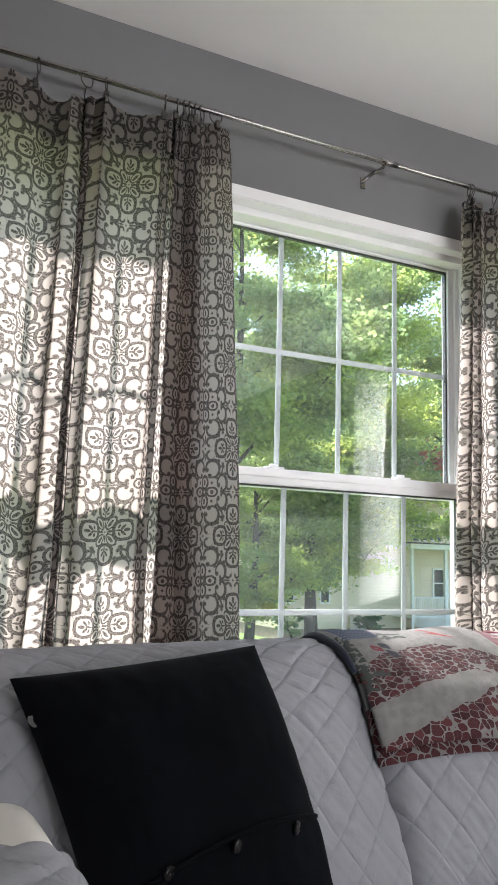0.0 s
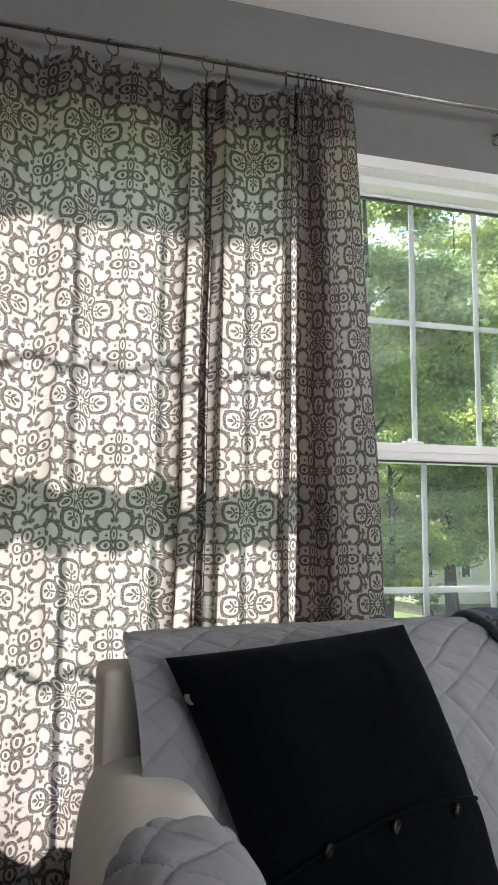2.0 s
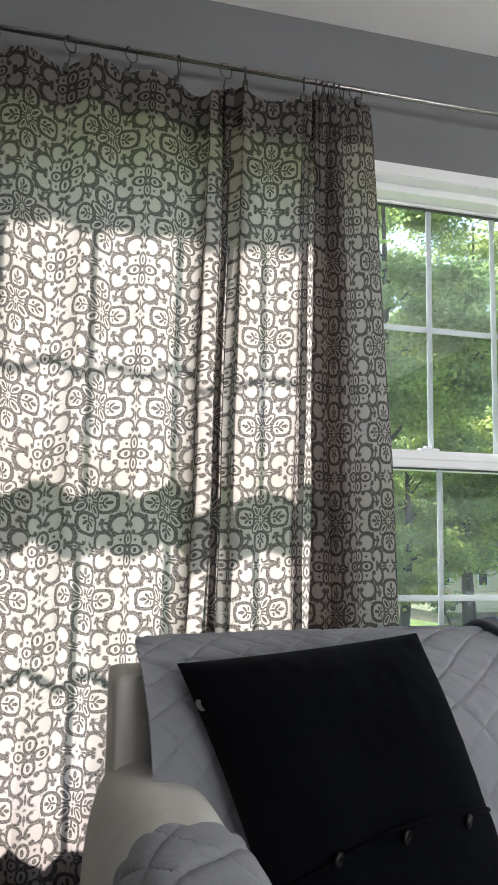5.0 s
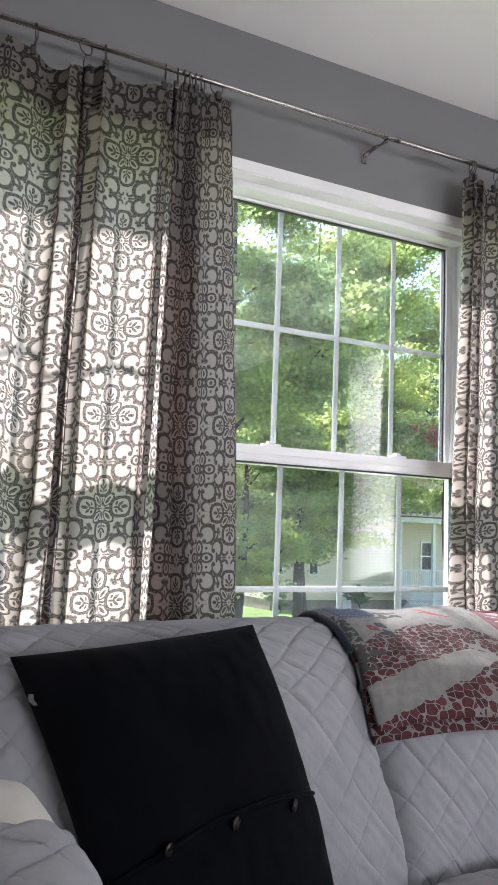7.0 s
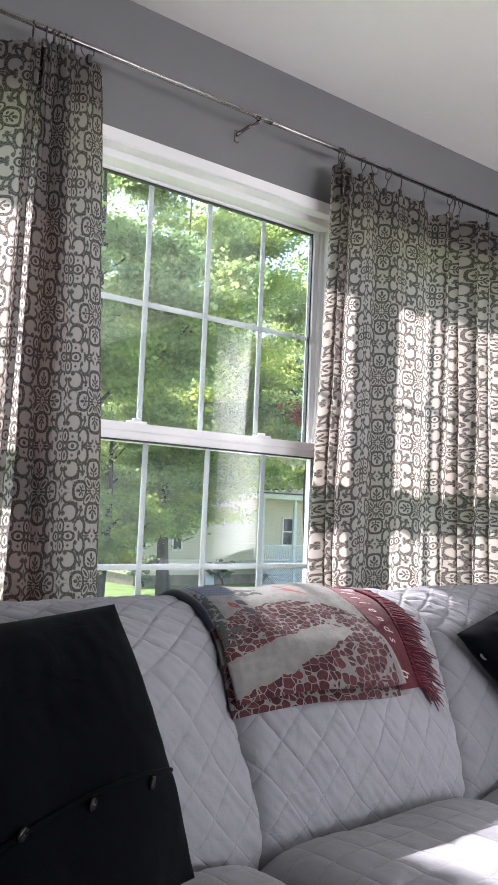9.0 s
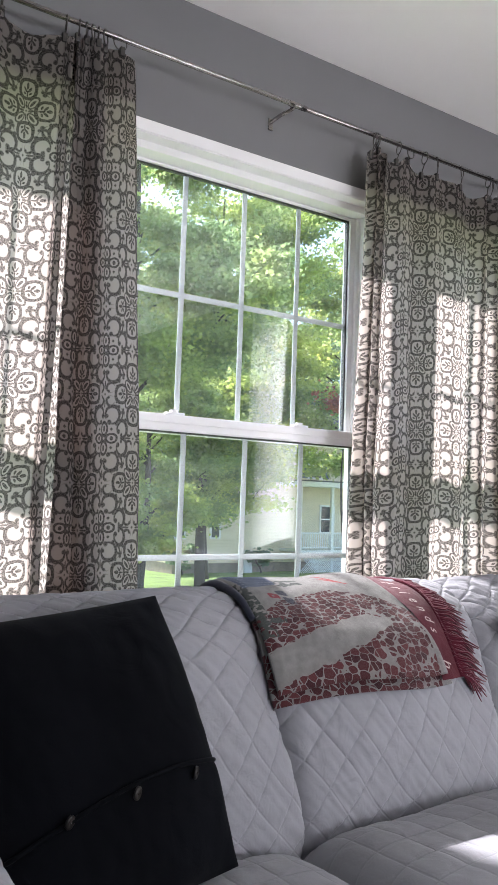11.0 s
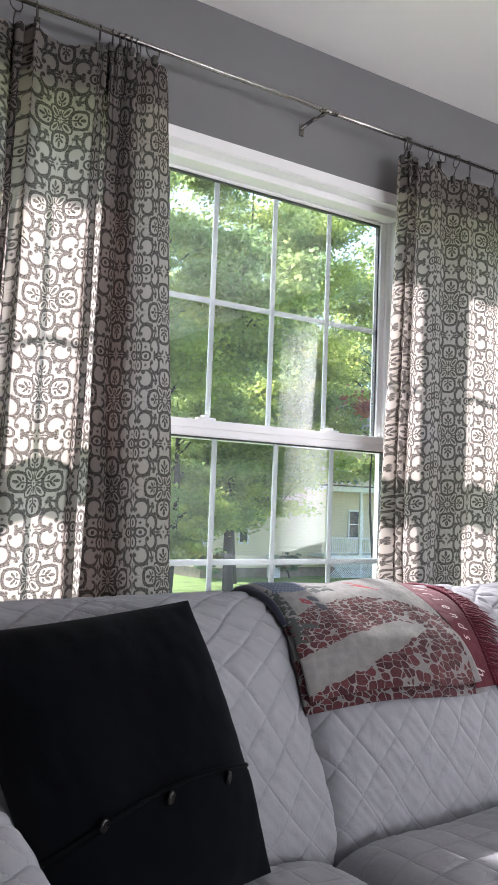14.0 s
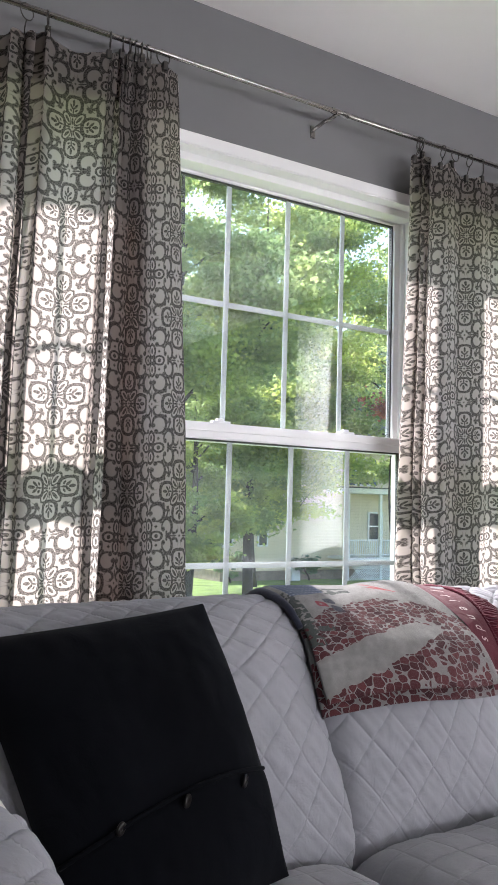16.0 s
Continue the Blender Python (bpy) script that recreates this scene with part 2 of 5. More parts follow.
    nt.links.new(two((0.52, 0.485, 0.46), (0.028, 0.027, 0.027)), dif.inputs[0])
    nt.links.new(two((0.485, 0.420, 0.390), (0.055, 0.048, 0.045)), tra.inputs[0])
    for s in (dif, tra):
        nt.links.new(bmp, s.inputs["Normal"])
    mix = nt.nodes.new("ShaderNodeMixShader")
    mix.inputs[0].default_value = 0.80
    nt.links.new(dif.outputs[0], mix.inputs[1])
    nt.links.new(tra.outputs[0], mix.inputs[2])
    nt.links.new(mix.outputs[0], nt.nodes["Material Output"].inputs[0])
    return m


CURTAIN = damask_cloth()


def sheer_cloth():
    m = bpy.data.materials.new("white_sheer")
    m.use_nodes = True
    nt = m.node_tree
    nt.nodes.remove(nt.nodes["Principled BSDF"])
    dif, tra, clear = nt.nodes.new("ShaderNodeBsdfDiffuse"), nt.nodes.new("ShaderNodeBsdfTranslucent"), nt.nodes.new("ShaderNodeBsdfTransparent")
    n = noise_tex(nt, 40.0)
    col = ramp(nt, n.outputs[0], [(0.3, (0.78, 0.78, 0.78)), (0.7, (0.86, 0.86, 0.85))])
    a, b = nt.nodes.new("ShaderNodeMixShader"), nt.nodes.new("ShaderNodeMixShader")
    for q in (dif, tra):
        nt.links.new(col, q.inputs[0])
    a.inputs[0].default_value, b.inputs[0].default_value = 0.6, 0.06
    nt.links.new(dif.outputs[0], a.inputs[1])
    nt.links.new(tra.outputs[0], a.inputs[2])
    nt.links.new(a.outputs[0], b.inputs[1])
    nt.links.new(clear.outputs[0], b.inputs[2])
    nt.links.new(b.outputs[0], nt.nodes["Material Output"].inputs[0])
    return m


SHEER = sheer_cloth()


def glass_material():
    m = bpy.data.materials.new("window_glass")
    m.use_nodes = True
    nt = m.node_tree
    nt.nodes.remove(nt.nodes["Principled BSDF"])
    tr, gl, mx = nt.nodes.new("ShaderNodeBsdfTransparent"), nt.nodes.new("ShaderNodeBsdfGlossy"), nt.nodes.new("ShaderNodeMixShader")
    tr.inputs[0].default_value = (0.95, 0.97, 0.96, 1)
    gl.inputs["Roughness"].default_value = 0.0
    fr = nt.nodes.new("ShaderNodeLayerWeight")
    fr.inputs[0].default_value = 0.5
    nt.links.new(math_node(nt, "MULTIPLY_ADD", math_node(nt, "POWER", fr.outputs["Facing"], 4.0), 0.9, 0.07), mx.inputs[0])
    nt.links.new(tr.outputs[0], mx.inputs[1])
    nt.links.new(gl.outputs[0], mx.inputs[2])
    # thin film of dust
    dust, dm = nt.nodes.new("ShaderNodeBsdfTranslucent"), nt.nodes.new("ShaderNodeMixShader")
    dust.inputs[0].default_value = (0.75, 0.8, 0.82, 1)
    n = noise_tex(nt, 9.0, 6.0)
    nt.links.new(math_node(nt, "MULTIPLY_ADD", n.outputs[0], 0.008, 0.003), dm.inputs[0])
    nt.links.new(mx.outputs[0], dm.inputs[1])
    nt.links.new(dust.outputs[0], dm.inputs[2])
    nt.links.new(dm.outputs[0], nt.nodes["Material Output"].inputs[0])
    return m


GLASS = glass_material()


def leaf_material(name, dark, pale, glow):
    m = bpy.data.materials.new(name)
    m.use_nodes = True
    nt = m.node_tree
    nt.nodes.remove(nt.nodes["Principled BSDF"])
    g = nt.nodes.new("ShaderNodeNewGeometry")
    col = ramp(nt, g.outputs["Random Per Island"], [(0.0, dark), (1.0, pale)])
    # boughs differ: bluish green to yellow green
    big = noise_tex(nt, 0.55, 3.0)
    col2 = ramp(nt, big.outputs[0], [(0.36, [glow[0] * 0.42, glow[1] * 0.55, glow[2] * 0.75]), (0.52, [glow[0] * 0.8, glow[1] * 0.85, glow[2]]), (0.68, [glow[0] * 1.35, glow[1] * 1.3, glow[2]])])
    dif, tra, mx = nt.nodes.new("ShaderNodeBsdfDiffuse"), nt.nodes.new("ShaderNodeBsdfTranslucent"), nt.nodes.new("ShaderNodeMixShader")
    nt.links.new(col, dif.inputs[0])
    nt.links.new(col2, tra.inputs[0])
    mx.inputs[0].default_value = 0.5
    nt.links.new(dif.outputs[0], mx.inputs[1])
    nt.links.new(tra.outputs[0], mx.inputs[2])
    nt.links.new(mx.outputs[0], nt.nodes["Material Output"].inputs[0])
    return m


LEAF = leaf_material("maple_leaf", (0.10, 0.15, 0.06), (0.25, 0.30, 0.10), (0.80, 0.90, 0.30))
LEAF_DARK = leaf_material("shaded_leaf", (0.07, 0.115, 0.075), (0.12, 0.17, 0.10), (0.48, 0.60, 0.30))
LEAF_RED = leaf_material("red_leaf", (0.16, 0.05, 0.04), (0.25, 0.08, 0.05), (0.9, 0.34, 0.26))
BARK = plain("dark_bark", (0.055, 0.045, 0.038), 0.9, vary=0.4, scale=9, grain=40, relief=0.8, depth=0.02)
GRASS = plain("lawn", (0.16, 0.24, 0.06), 0.95, vary=0.3, scale=1.2, grain=40, relief=0.8, depth=0.05)
SIDING = plain("cream_siding", (0.74, 0.65, 0.47), 0.6, vary=0.06, scale=1.5, grain=30)
ROOF = plain("grey_shingle", (0.10, 0.10, 0.11), 0.9, vary=0.25, scale=6, grain=30)
HOUSE_WHITE = plain("white_house_paint", (0.78, 0.78, 0.77), 0.5)
SHUTTER = plain("blue_grey_shutter", (0.06, 0.09, 0.16), 0.5)
HOUSE_GLASS = plain("dark_house_glass", (0.03, 0.04, 0.05), 0.08)
BLOCK = plain("tan_foundation", (0.30, 0.24, 0.19), 0.9, vary=0.2, scale=4, grain=30)


# ---- shaping helpers ----
def mesh_of(name, verts, faces, mats, smooth=False, uvs=None):
    me = bpy.data.meshes.new(name)
    me.from_pydata([tuple(v) for v in verts], [], faces)
    for mt in mats if isinstance(mats, (list, tuple)) else [mats]:
        me.materials.append(mt)
    if smooth:
        me.polygons.foreach_set("use_smooth", [True] * len(me.polygons))
    if uvs is not None:
        lay = me.uv_layers.new(name="cloth")
        idx = np.zeros(len(me.loops), dtype=np.int32)
        me.loops.foreach_get("vertex_index", idx)
        lay.data.foreach_set("uv", np.asarray(uvs, dtype=np.float32)[idx].ravel())
    me.update()
    return me


def thing(name, label, category, group="", kind="", at=(0, 0, 0)):
    ob = new(name)
    ob.location = at
    return tagged(ob, label, category, group, kind)


def under(ob, parent, label=""):
    bpy.context.view_layer.update()
    ob.parent = parent
    w = Matrix.Identity(4)
    p = parent
    while p:
        w = p.matrix_basis @ w if p.parent is None else p.matrix_parent_inverse @ p.matrix_basis @ w
        p = p.parent
    ob.matrix_parent_inverse = w.inverted()
    return tagged(ob, label)


def box_bm(bm, lo, hi, bevel=0.0):
    r = bmesh.ops.create_cube(bm, size=1.0)["verts"]
    s = [h - l for l, h in zip(lo, hi)]
    c = [(h + l) / 2 for l, h in zip(lo, hi)]
    for v in r:
        v.co = Vector([v.co[i] * s[i] + c[i] for i in range(3)])
    if bevel:
        es = list({e for v in r for e in v.link_edges})
        bmesh.ops.bevel(bm, geom=es, offset=bevel, segments=2, affect="EDGES", profile=0.6)
    return bm


def part(name, bm, mat, parent, label="", smooth=False):
    me = bpy.data.meshes.new(name)
    bm.to_mesh(me)
    bm.free()
    me.materials.append(mat)
    if smooth:
        me.polygons.foreach_set("use_smooth", [True] * len(me.polygons))
    ob = new(name, me)
    return under(ob, parent, label) if parent else ob


def boxes(*list_of, bevel=0.0):
    bm = bmesh.new()
    for lo, hi in list_of:
        box_bm(bm, lo, hi, bevel)
    return bm


def tube(points, radii, sides=10):
    """A capped tube along points, as verts and faces."""
    pts = [Vector(p) for p in points]
    verts, faces = [], []
    for i, p in enumerate(pts):
        d = (pts[min(i + 1, len(pts) - 1)] - pts[max(i - 1, 0)]).normalized()
        a = d.cross(Vector((0, 0, 1)) if abs(d.z) < 0.9 else Vector((1, 0, 0))).normalized()
        b = d.cross(a)
        r = radii[i] if isinstance(radii, (list, tuple)) else radii
        for k in range(sides):
            q = 2 * math.pi * k / sides
            verts.append(p + (a * math.cos(q) + b * math.sin(q)) * r)
    for i in range(len(pts) - 1):
        for k in range(sides):
            n = (k + 1) % sides
            faces.append((i * sides + k, i * sides + n, (i + 1) * sides + n, (i + 1) * sides + k))
    faces.append(tuple(range(sides))[::-1])
    faces.append(tuple((len(pts) - 1) * sides + k for k in range(sides)))
    return verts, faces


def mesh_part(name, verts, faces, mat, parent, label="", smooth=True, uvs=None):
    ob = new(name, mesh_of(name, verts, faces, mat, smooth, uvs))
    return under(ob, parent, label) if parent else ob


def merged(*pieces):
    V, F = [], []
    for v, f in pieces:
        o = len(V)
        V += list(v)
        F += [tuple(i + o for i in q) for q in f]
    return V, F


def sheet(fn, us, vs):
    """Grid of fn(u, v) as verts and faces."""
    verts = [fn(u, v) for v in vs for u in us]
    n = len(us)
    faces = [(j * n + i, j * n + i + 1, (j + 1) * n + i + 1, (j + 1) * n + i) for j in range(len(vs) - 1) for i in range(n - 1)]
    return verts, faces


def smoothstep(a, b, x):
    t = max(0.0, min(1.0, (x - a) / (b - a)))
    return t * t * (3 - 2 * t)


# ---- room ----
Y0, Y1 = 1.85, 2.0                       # window wall, inner and outer face
EY0, EY1, EZ0, EZ1 = -0.37, 0.41, 0.5, 2.14     # side window's opening
OX0, OX1, OZ0, OZ1 = -0.26, 2.65, 0.44, 2.01   # opening
tagged(part("wall_north", boxes(((RX0, Y0, 0), (OX0, Y1, CZ)), ((OX1, Y0, 0), (RX1, Y1, CZ)), ((OX0, Y0, OZ1), (OX1, Y1, CZ)), ((OX0, Y0, 0), (OX1, Y1, OZ0))), WALL, None), "smooth mid-grey painted window wall", "wall", kind="structure")
tagged(part("wall_west", boxes(((RX0 - 0.15, RY0, 0), (RX0, Y1, CZ))), WALL, None), "smooth mid-grey painted side wall", "wall", kind="structure")
tagged(part("wall_east", boxes(((RX1, RY0, 0), (RX1 + 0.15, EY0, CZ)), ((RX1, EY1, 0), (RX1 + 0.15, Y1, CZ)), ((RX1, EY0, 0), (RX1 + 0.15, EY1, EZ0)), ((RX1, EY0, EZ1), (RX1 + 0.15, EY1, CZ))), WALL, None), "smooth mid-grey painted side wall", "wall", kind="structure")
tagged(part("wall_south", boxes(((RX0 - 0.15, RY0 - 0.15, 0), (RX1 + 0.15, RY0, CZ))), WALL, None), "smooth mid-grey painted back wall", "wall", kind="structure")
tagged(part("floor", boxes(((RX0 - 0.15, RY0 - 0.15, -0.2), (RX1 + 0.15, Y1, 0.0))), FLOOR, None), "beige carpeted floor of the room", "floor", kind="structure")
tagged(part("ceiling", boxes(((RX0 - 0.15, RY0 - 0.15, CZ), (RX1 + 0.15, Y1, CZ + 0.2))), CEILING, None), "flat white painted ceiling", "ceiling", kind="structure")
tagged(part("trim", boxes(((OX0 - 0.06, Y0 - 0.018, OZ1), (OX1 + 0.06, Y0, OZ1 + 0.032)), ((OX0 - 0.06, Y0 - 0.018, OZ0), (OX0, Y0, OZ1)), ((OX1, Y0 - 0.018, OZ0), (OX1 + 0.06, Y0, OZ1)),
                           ((OX0 - 0.08, Y0 - 0.045, OZ0 - 0.03), (OX1 + 0.08, Y0, OZ0)), ((OX0, Y0 - 0.016, OZ1 - 0.004), (OX1, 1.877, OZ1 - 0.0005)), ((OX0 + 0.0005, Y0 - 0.016, OZ0), (OX0 + 0.004, 1.877, OZ1 - 0.004)), ((OX1 - 0.004, Y0 - 0.016, OZ0), (OX1 - 0.0005, 1.877, OZ1 - 0.004)), bevel=0.0012), TRIM, None), "white painted casing round the window opening", "trim", kind="structure")


def window_unit(n, cx):
    hw = 0.4835
    w = thing("window_%d" % n, "white vinyl double-hung window with grilles, closed", "window", kind="structure", at=(cx, 1.93, OZ0))
    j = 0.055
    part("window_frame", boxes(((cx - hw, 1.878, OZ0), (cx - hw + j, 1.966, OZ1)), ((cx + hw - j, 1.878, OZ0), (cx + hw, 1.966, OZ1)), ((cx - hw + j, 1.878, OZ1 - 0.024), (cx + hw - j, 1.966, OZ1)),
                               ((cx - hw + j, 1.878, OZ0), (cx + hw - j, 1.975, OZ0 + 0.045)), bevel=0.002), VINYL, w)
    # parting stops between the two tracks
    part("parting_stop", boxes(((cx - hw + j, 1.917, OZ0 + 0.05), (cx - hw + j + 0.012, 1.928, OZ1 - 0.026)), ((cx + hw - j - 0.012, 1.917, OZ0 + 0.05), (cx + hw - j, 1.928, OZ1 - 0.026))), VINYL, w)
    gw = 0.3975
    for nm, y, zb, zt, gb, gt, row in (("upper_sash", 1.944, 1.238, 1.985, 1.276, 1.977, 1.63), ("lower_sash", 1.898, 0.486, 1.286, 0.53, 1.241, 0.903)):
        s = part(nm, boxes(((cx - gw - 0.03, y - 0.016, zb), (cx - gw, y + 0.016, zt)), ((cx + gw, y - 0.016, zb), (cx + gw + 0.03, y + 0.016, zt)), ((cx - gw, y - 0.016, gt), (cx + gw, y + 0.016, zt)),
                           ((cx - gw, y - 0.016, zb), (cx + gw, y + 0.016, gb)), bevel=0.0025), VINYL, w)
        part("glazing_bead", boxes(((cx - gw, y - 0.007, gb), (cx - gw + 0.004, y + 0.007, gt)), ((cx + gw - 0.004, y - 0.007, gb), (cx + gw, y + 0.007, gt)), ((cx - gw + 0.004, y - 0.007, gt - 0.004), (cx + gw - 0.004, y + 0.007, gt)),
                                   ((cx - gw + 0.004, y - 0.007, gb), (cx + gw - 0.004, y + 0.007, gb + 0.004))), GASKET, s, "dark sealing strip")
        for k in (-1, 0, 1):
            part("muntin", boxes(((cx + k * 0.2014 - 0.008, y + 0.001, gb), (cx + k * 0.2014 + 0.008, y + 0.0055, gt)), bevel=0.0012), SHADED_GRILLE, s)
        part("muntin", boxes(((cx - gw, y + 0.002, row - 0.008), (cx + gw, y + 0.0065, row + 0.008)), bevel=0.0012), SHADED_GRILLE, s)
        g = part("pane", boxes(((cx - gw, y - 0.0045, gb), (cx + gw, y - 0.0040, gt))), GLASS, s, "clear window glass")
        g.visible_shadow = False
    part("finger_rail", boxes(((cx - gw, 1.872, 1.262), (cx + gw, 1.8835, 1.2675)), ((cx - gw, 1.880, 1.244), (cx + gw, 1.8835, 1.248)), bevel=0.001), VINYL, w)
    low = [c for c in w.children if c.name.startswith("lower_sash")][0]
    for lx in (-0.235, 0.19):
        part("latch", boxes(((cx + lx - 0.028, 1.888, 1.286), (cx + lx + 0.028, 1.906, 1.293)), ((cx + lx - 0.012, 1.89, 1.293), (cx + lx + 0.008, 1.904, 1.300)), bevel=0.002), VINYL, low)
    return w


for n, cx in ((1, 0.225), (2, 1.195), (3, 2.165)):
    window_unit(n, cx)

# ---- side window with sheers ----
# out of view; added for the room's side light and a pale reflection
side_window = thing("window_4", "white window in the side wall behind sheer curtains", "window", kind="structure", at=(RX1, 0.02, EZ0))
part("window_frame", boxes(((RX1 - 0.015, EY0 - 0.05, EZ0 - 0.05), (RX1 + 0.06, EY0, EZ1 + 0.05)), ((RX1 - 0.015, EY1, EZ0 - 0.05), (RX1 + 0.06, EY1 + 0.05, EZ1 + 0.05)), ((RX1 - 0.015, EY0, EZ1), (RX1 + 0.06, EY1, EZ1 + 0.05)),
                           ((RX1 - 0.015, EY0, EZ0 - 0.05), (RX1 + 0.06, EY1, EZ0)), ((RX1 + 0.02, EY0, 1.28), (RX1 + 0.05, EY1, 1.33)), bevel=0.003), VINYL, side_window)
SHEER_ROD = 2.27
sheer_rod = thing("curtain_rod", "white curtain rod over the side window", "curtain rod", at=(RX1, 0.02, SHEER_ROD))
mesh_part("rod", *tube([(RX1 - 0.06, -0.50, SHEER_ROD), (RX1 - 0.06, 0.54, SHEER_ROD)], 0.007, 12), TRIM, sheer_rod)
for by in (-0.46, 0.50):
    mesh_part("bracket", *tube([(RX1, by, SHEER_ROD - 0.012), (RX1 - 0.06, by, SHEER_ROD - 0.010)], 0.005, 8), TRIM, sheer_rod)


def sheer(y0, y1, seed):
    """White sheer curtain, gathered on the rod."""
    c = thing("sheer_curtain", "thin white sheer curtain gathered on a rod", "curtain", "sheer curtains", at=(RX1 - 0.06, (y0 + y1) / 2, 0.04))
    fn = lambda u, v: Vector((RX1 - 0.06 + (0.012 + 0.012 * v) * math.sin(u * 58 + seed + 0.7 * math.sin(v * 3 + u * 9)) + 0.006 * math.sin(u * 23 + 2 * seed), y0 + (y1 - y0) * (0.5 + (u - 0.5) * (0.9 + 0.1 * v)), SHEER_ROD + 0.008 - (SHEER_ROD - 0.03) * v))
    mesh_part("panel", *sheet(fn, [i / 90 for i in range(91)], [j / 30 for j in range(31)]), SHEER, c)


sheer(-0.43, 0.02, 1.0)
sheer(-0.02, 0.47, 2.3)

# ---- curtain rod ----
ROD_Y, ROD_Z = 1.75, 2.176
rod = thing("curtain_rod", "thin brushed nickel curtain rod on wall brackets", "curtain rod", at=(1.2, 1.84, ROD_Z))
mesh_part("rod", *tube([(-1.0, ROD_Y, ROD_Z), (1.24, ROD_Y, ROD_Z), (3.2, ROD_Y, ROD_Z)], [0.0065, 0.0065, 0.0065], 14), NICKEL, rod)
mesh_part("rod_joint", *tube([(1.205, ROD_Y, ROD_Z), (1.262, ROD_Y, ROD_Z)], 0.0082, 14), NICKEL, rod)
for bx in (-0.85, 1.235, 3.05):
    b = mesh_part("bracket", *merged(tube([(bx - 0.026, 1.85, ROD_Z - 0.018), (bx - 0.022, 1.80, ROD_Z - 0.012), (bx - 0.016, ROD_Y + 0.005, ROD_Z - 0.011)], 0.0055, 10),
                                     tube([(bx - 0.016, ROD_Y - 0.010, ROD_Z - 0.004), (bx - 0.016, ROD_Y - 0.006, ROD_Z - 0.011), (bx - 0.016, ROD_Y + 0.008, ROD_Z - 0.012), (bx - 0.016, ROD_Y + 0.012, ROD_Z + 0.001)], 0.0035, 8)), NICKEL, rod)
    part("wall_plate", boxes(((bx - 0.034, 1.845, ROD_Z - 0.042), (bx - 0.018, 1.85, ROD_Z - 0.006)), bevel=0.002), NICKEL, b)


# ---- curtains ----
def table(pts, x):
    for (a, va), (b, vb) in zip(pts, pts[1:]):
        if x <= b:
            return va + (vb - va) * smoothstep(a, b, x)
    return pts[-1][1]


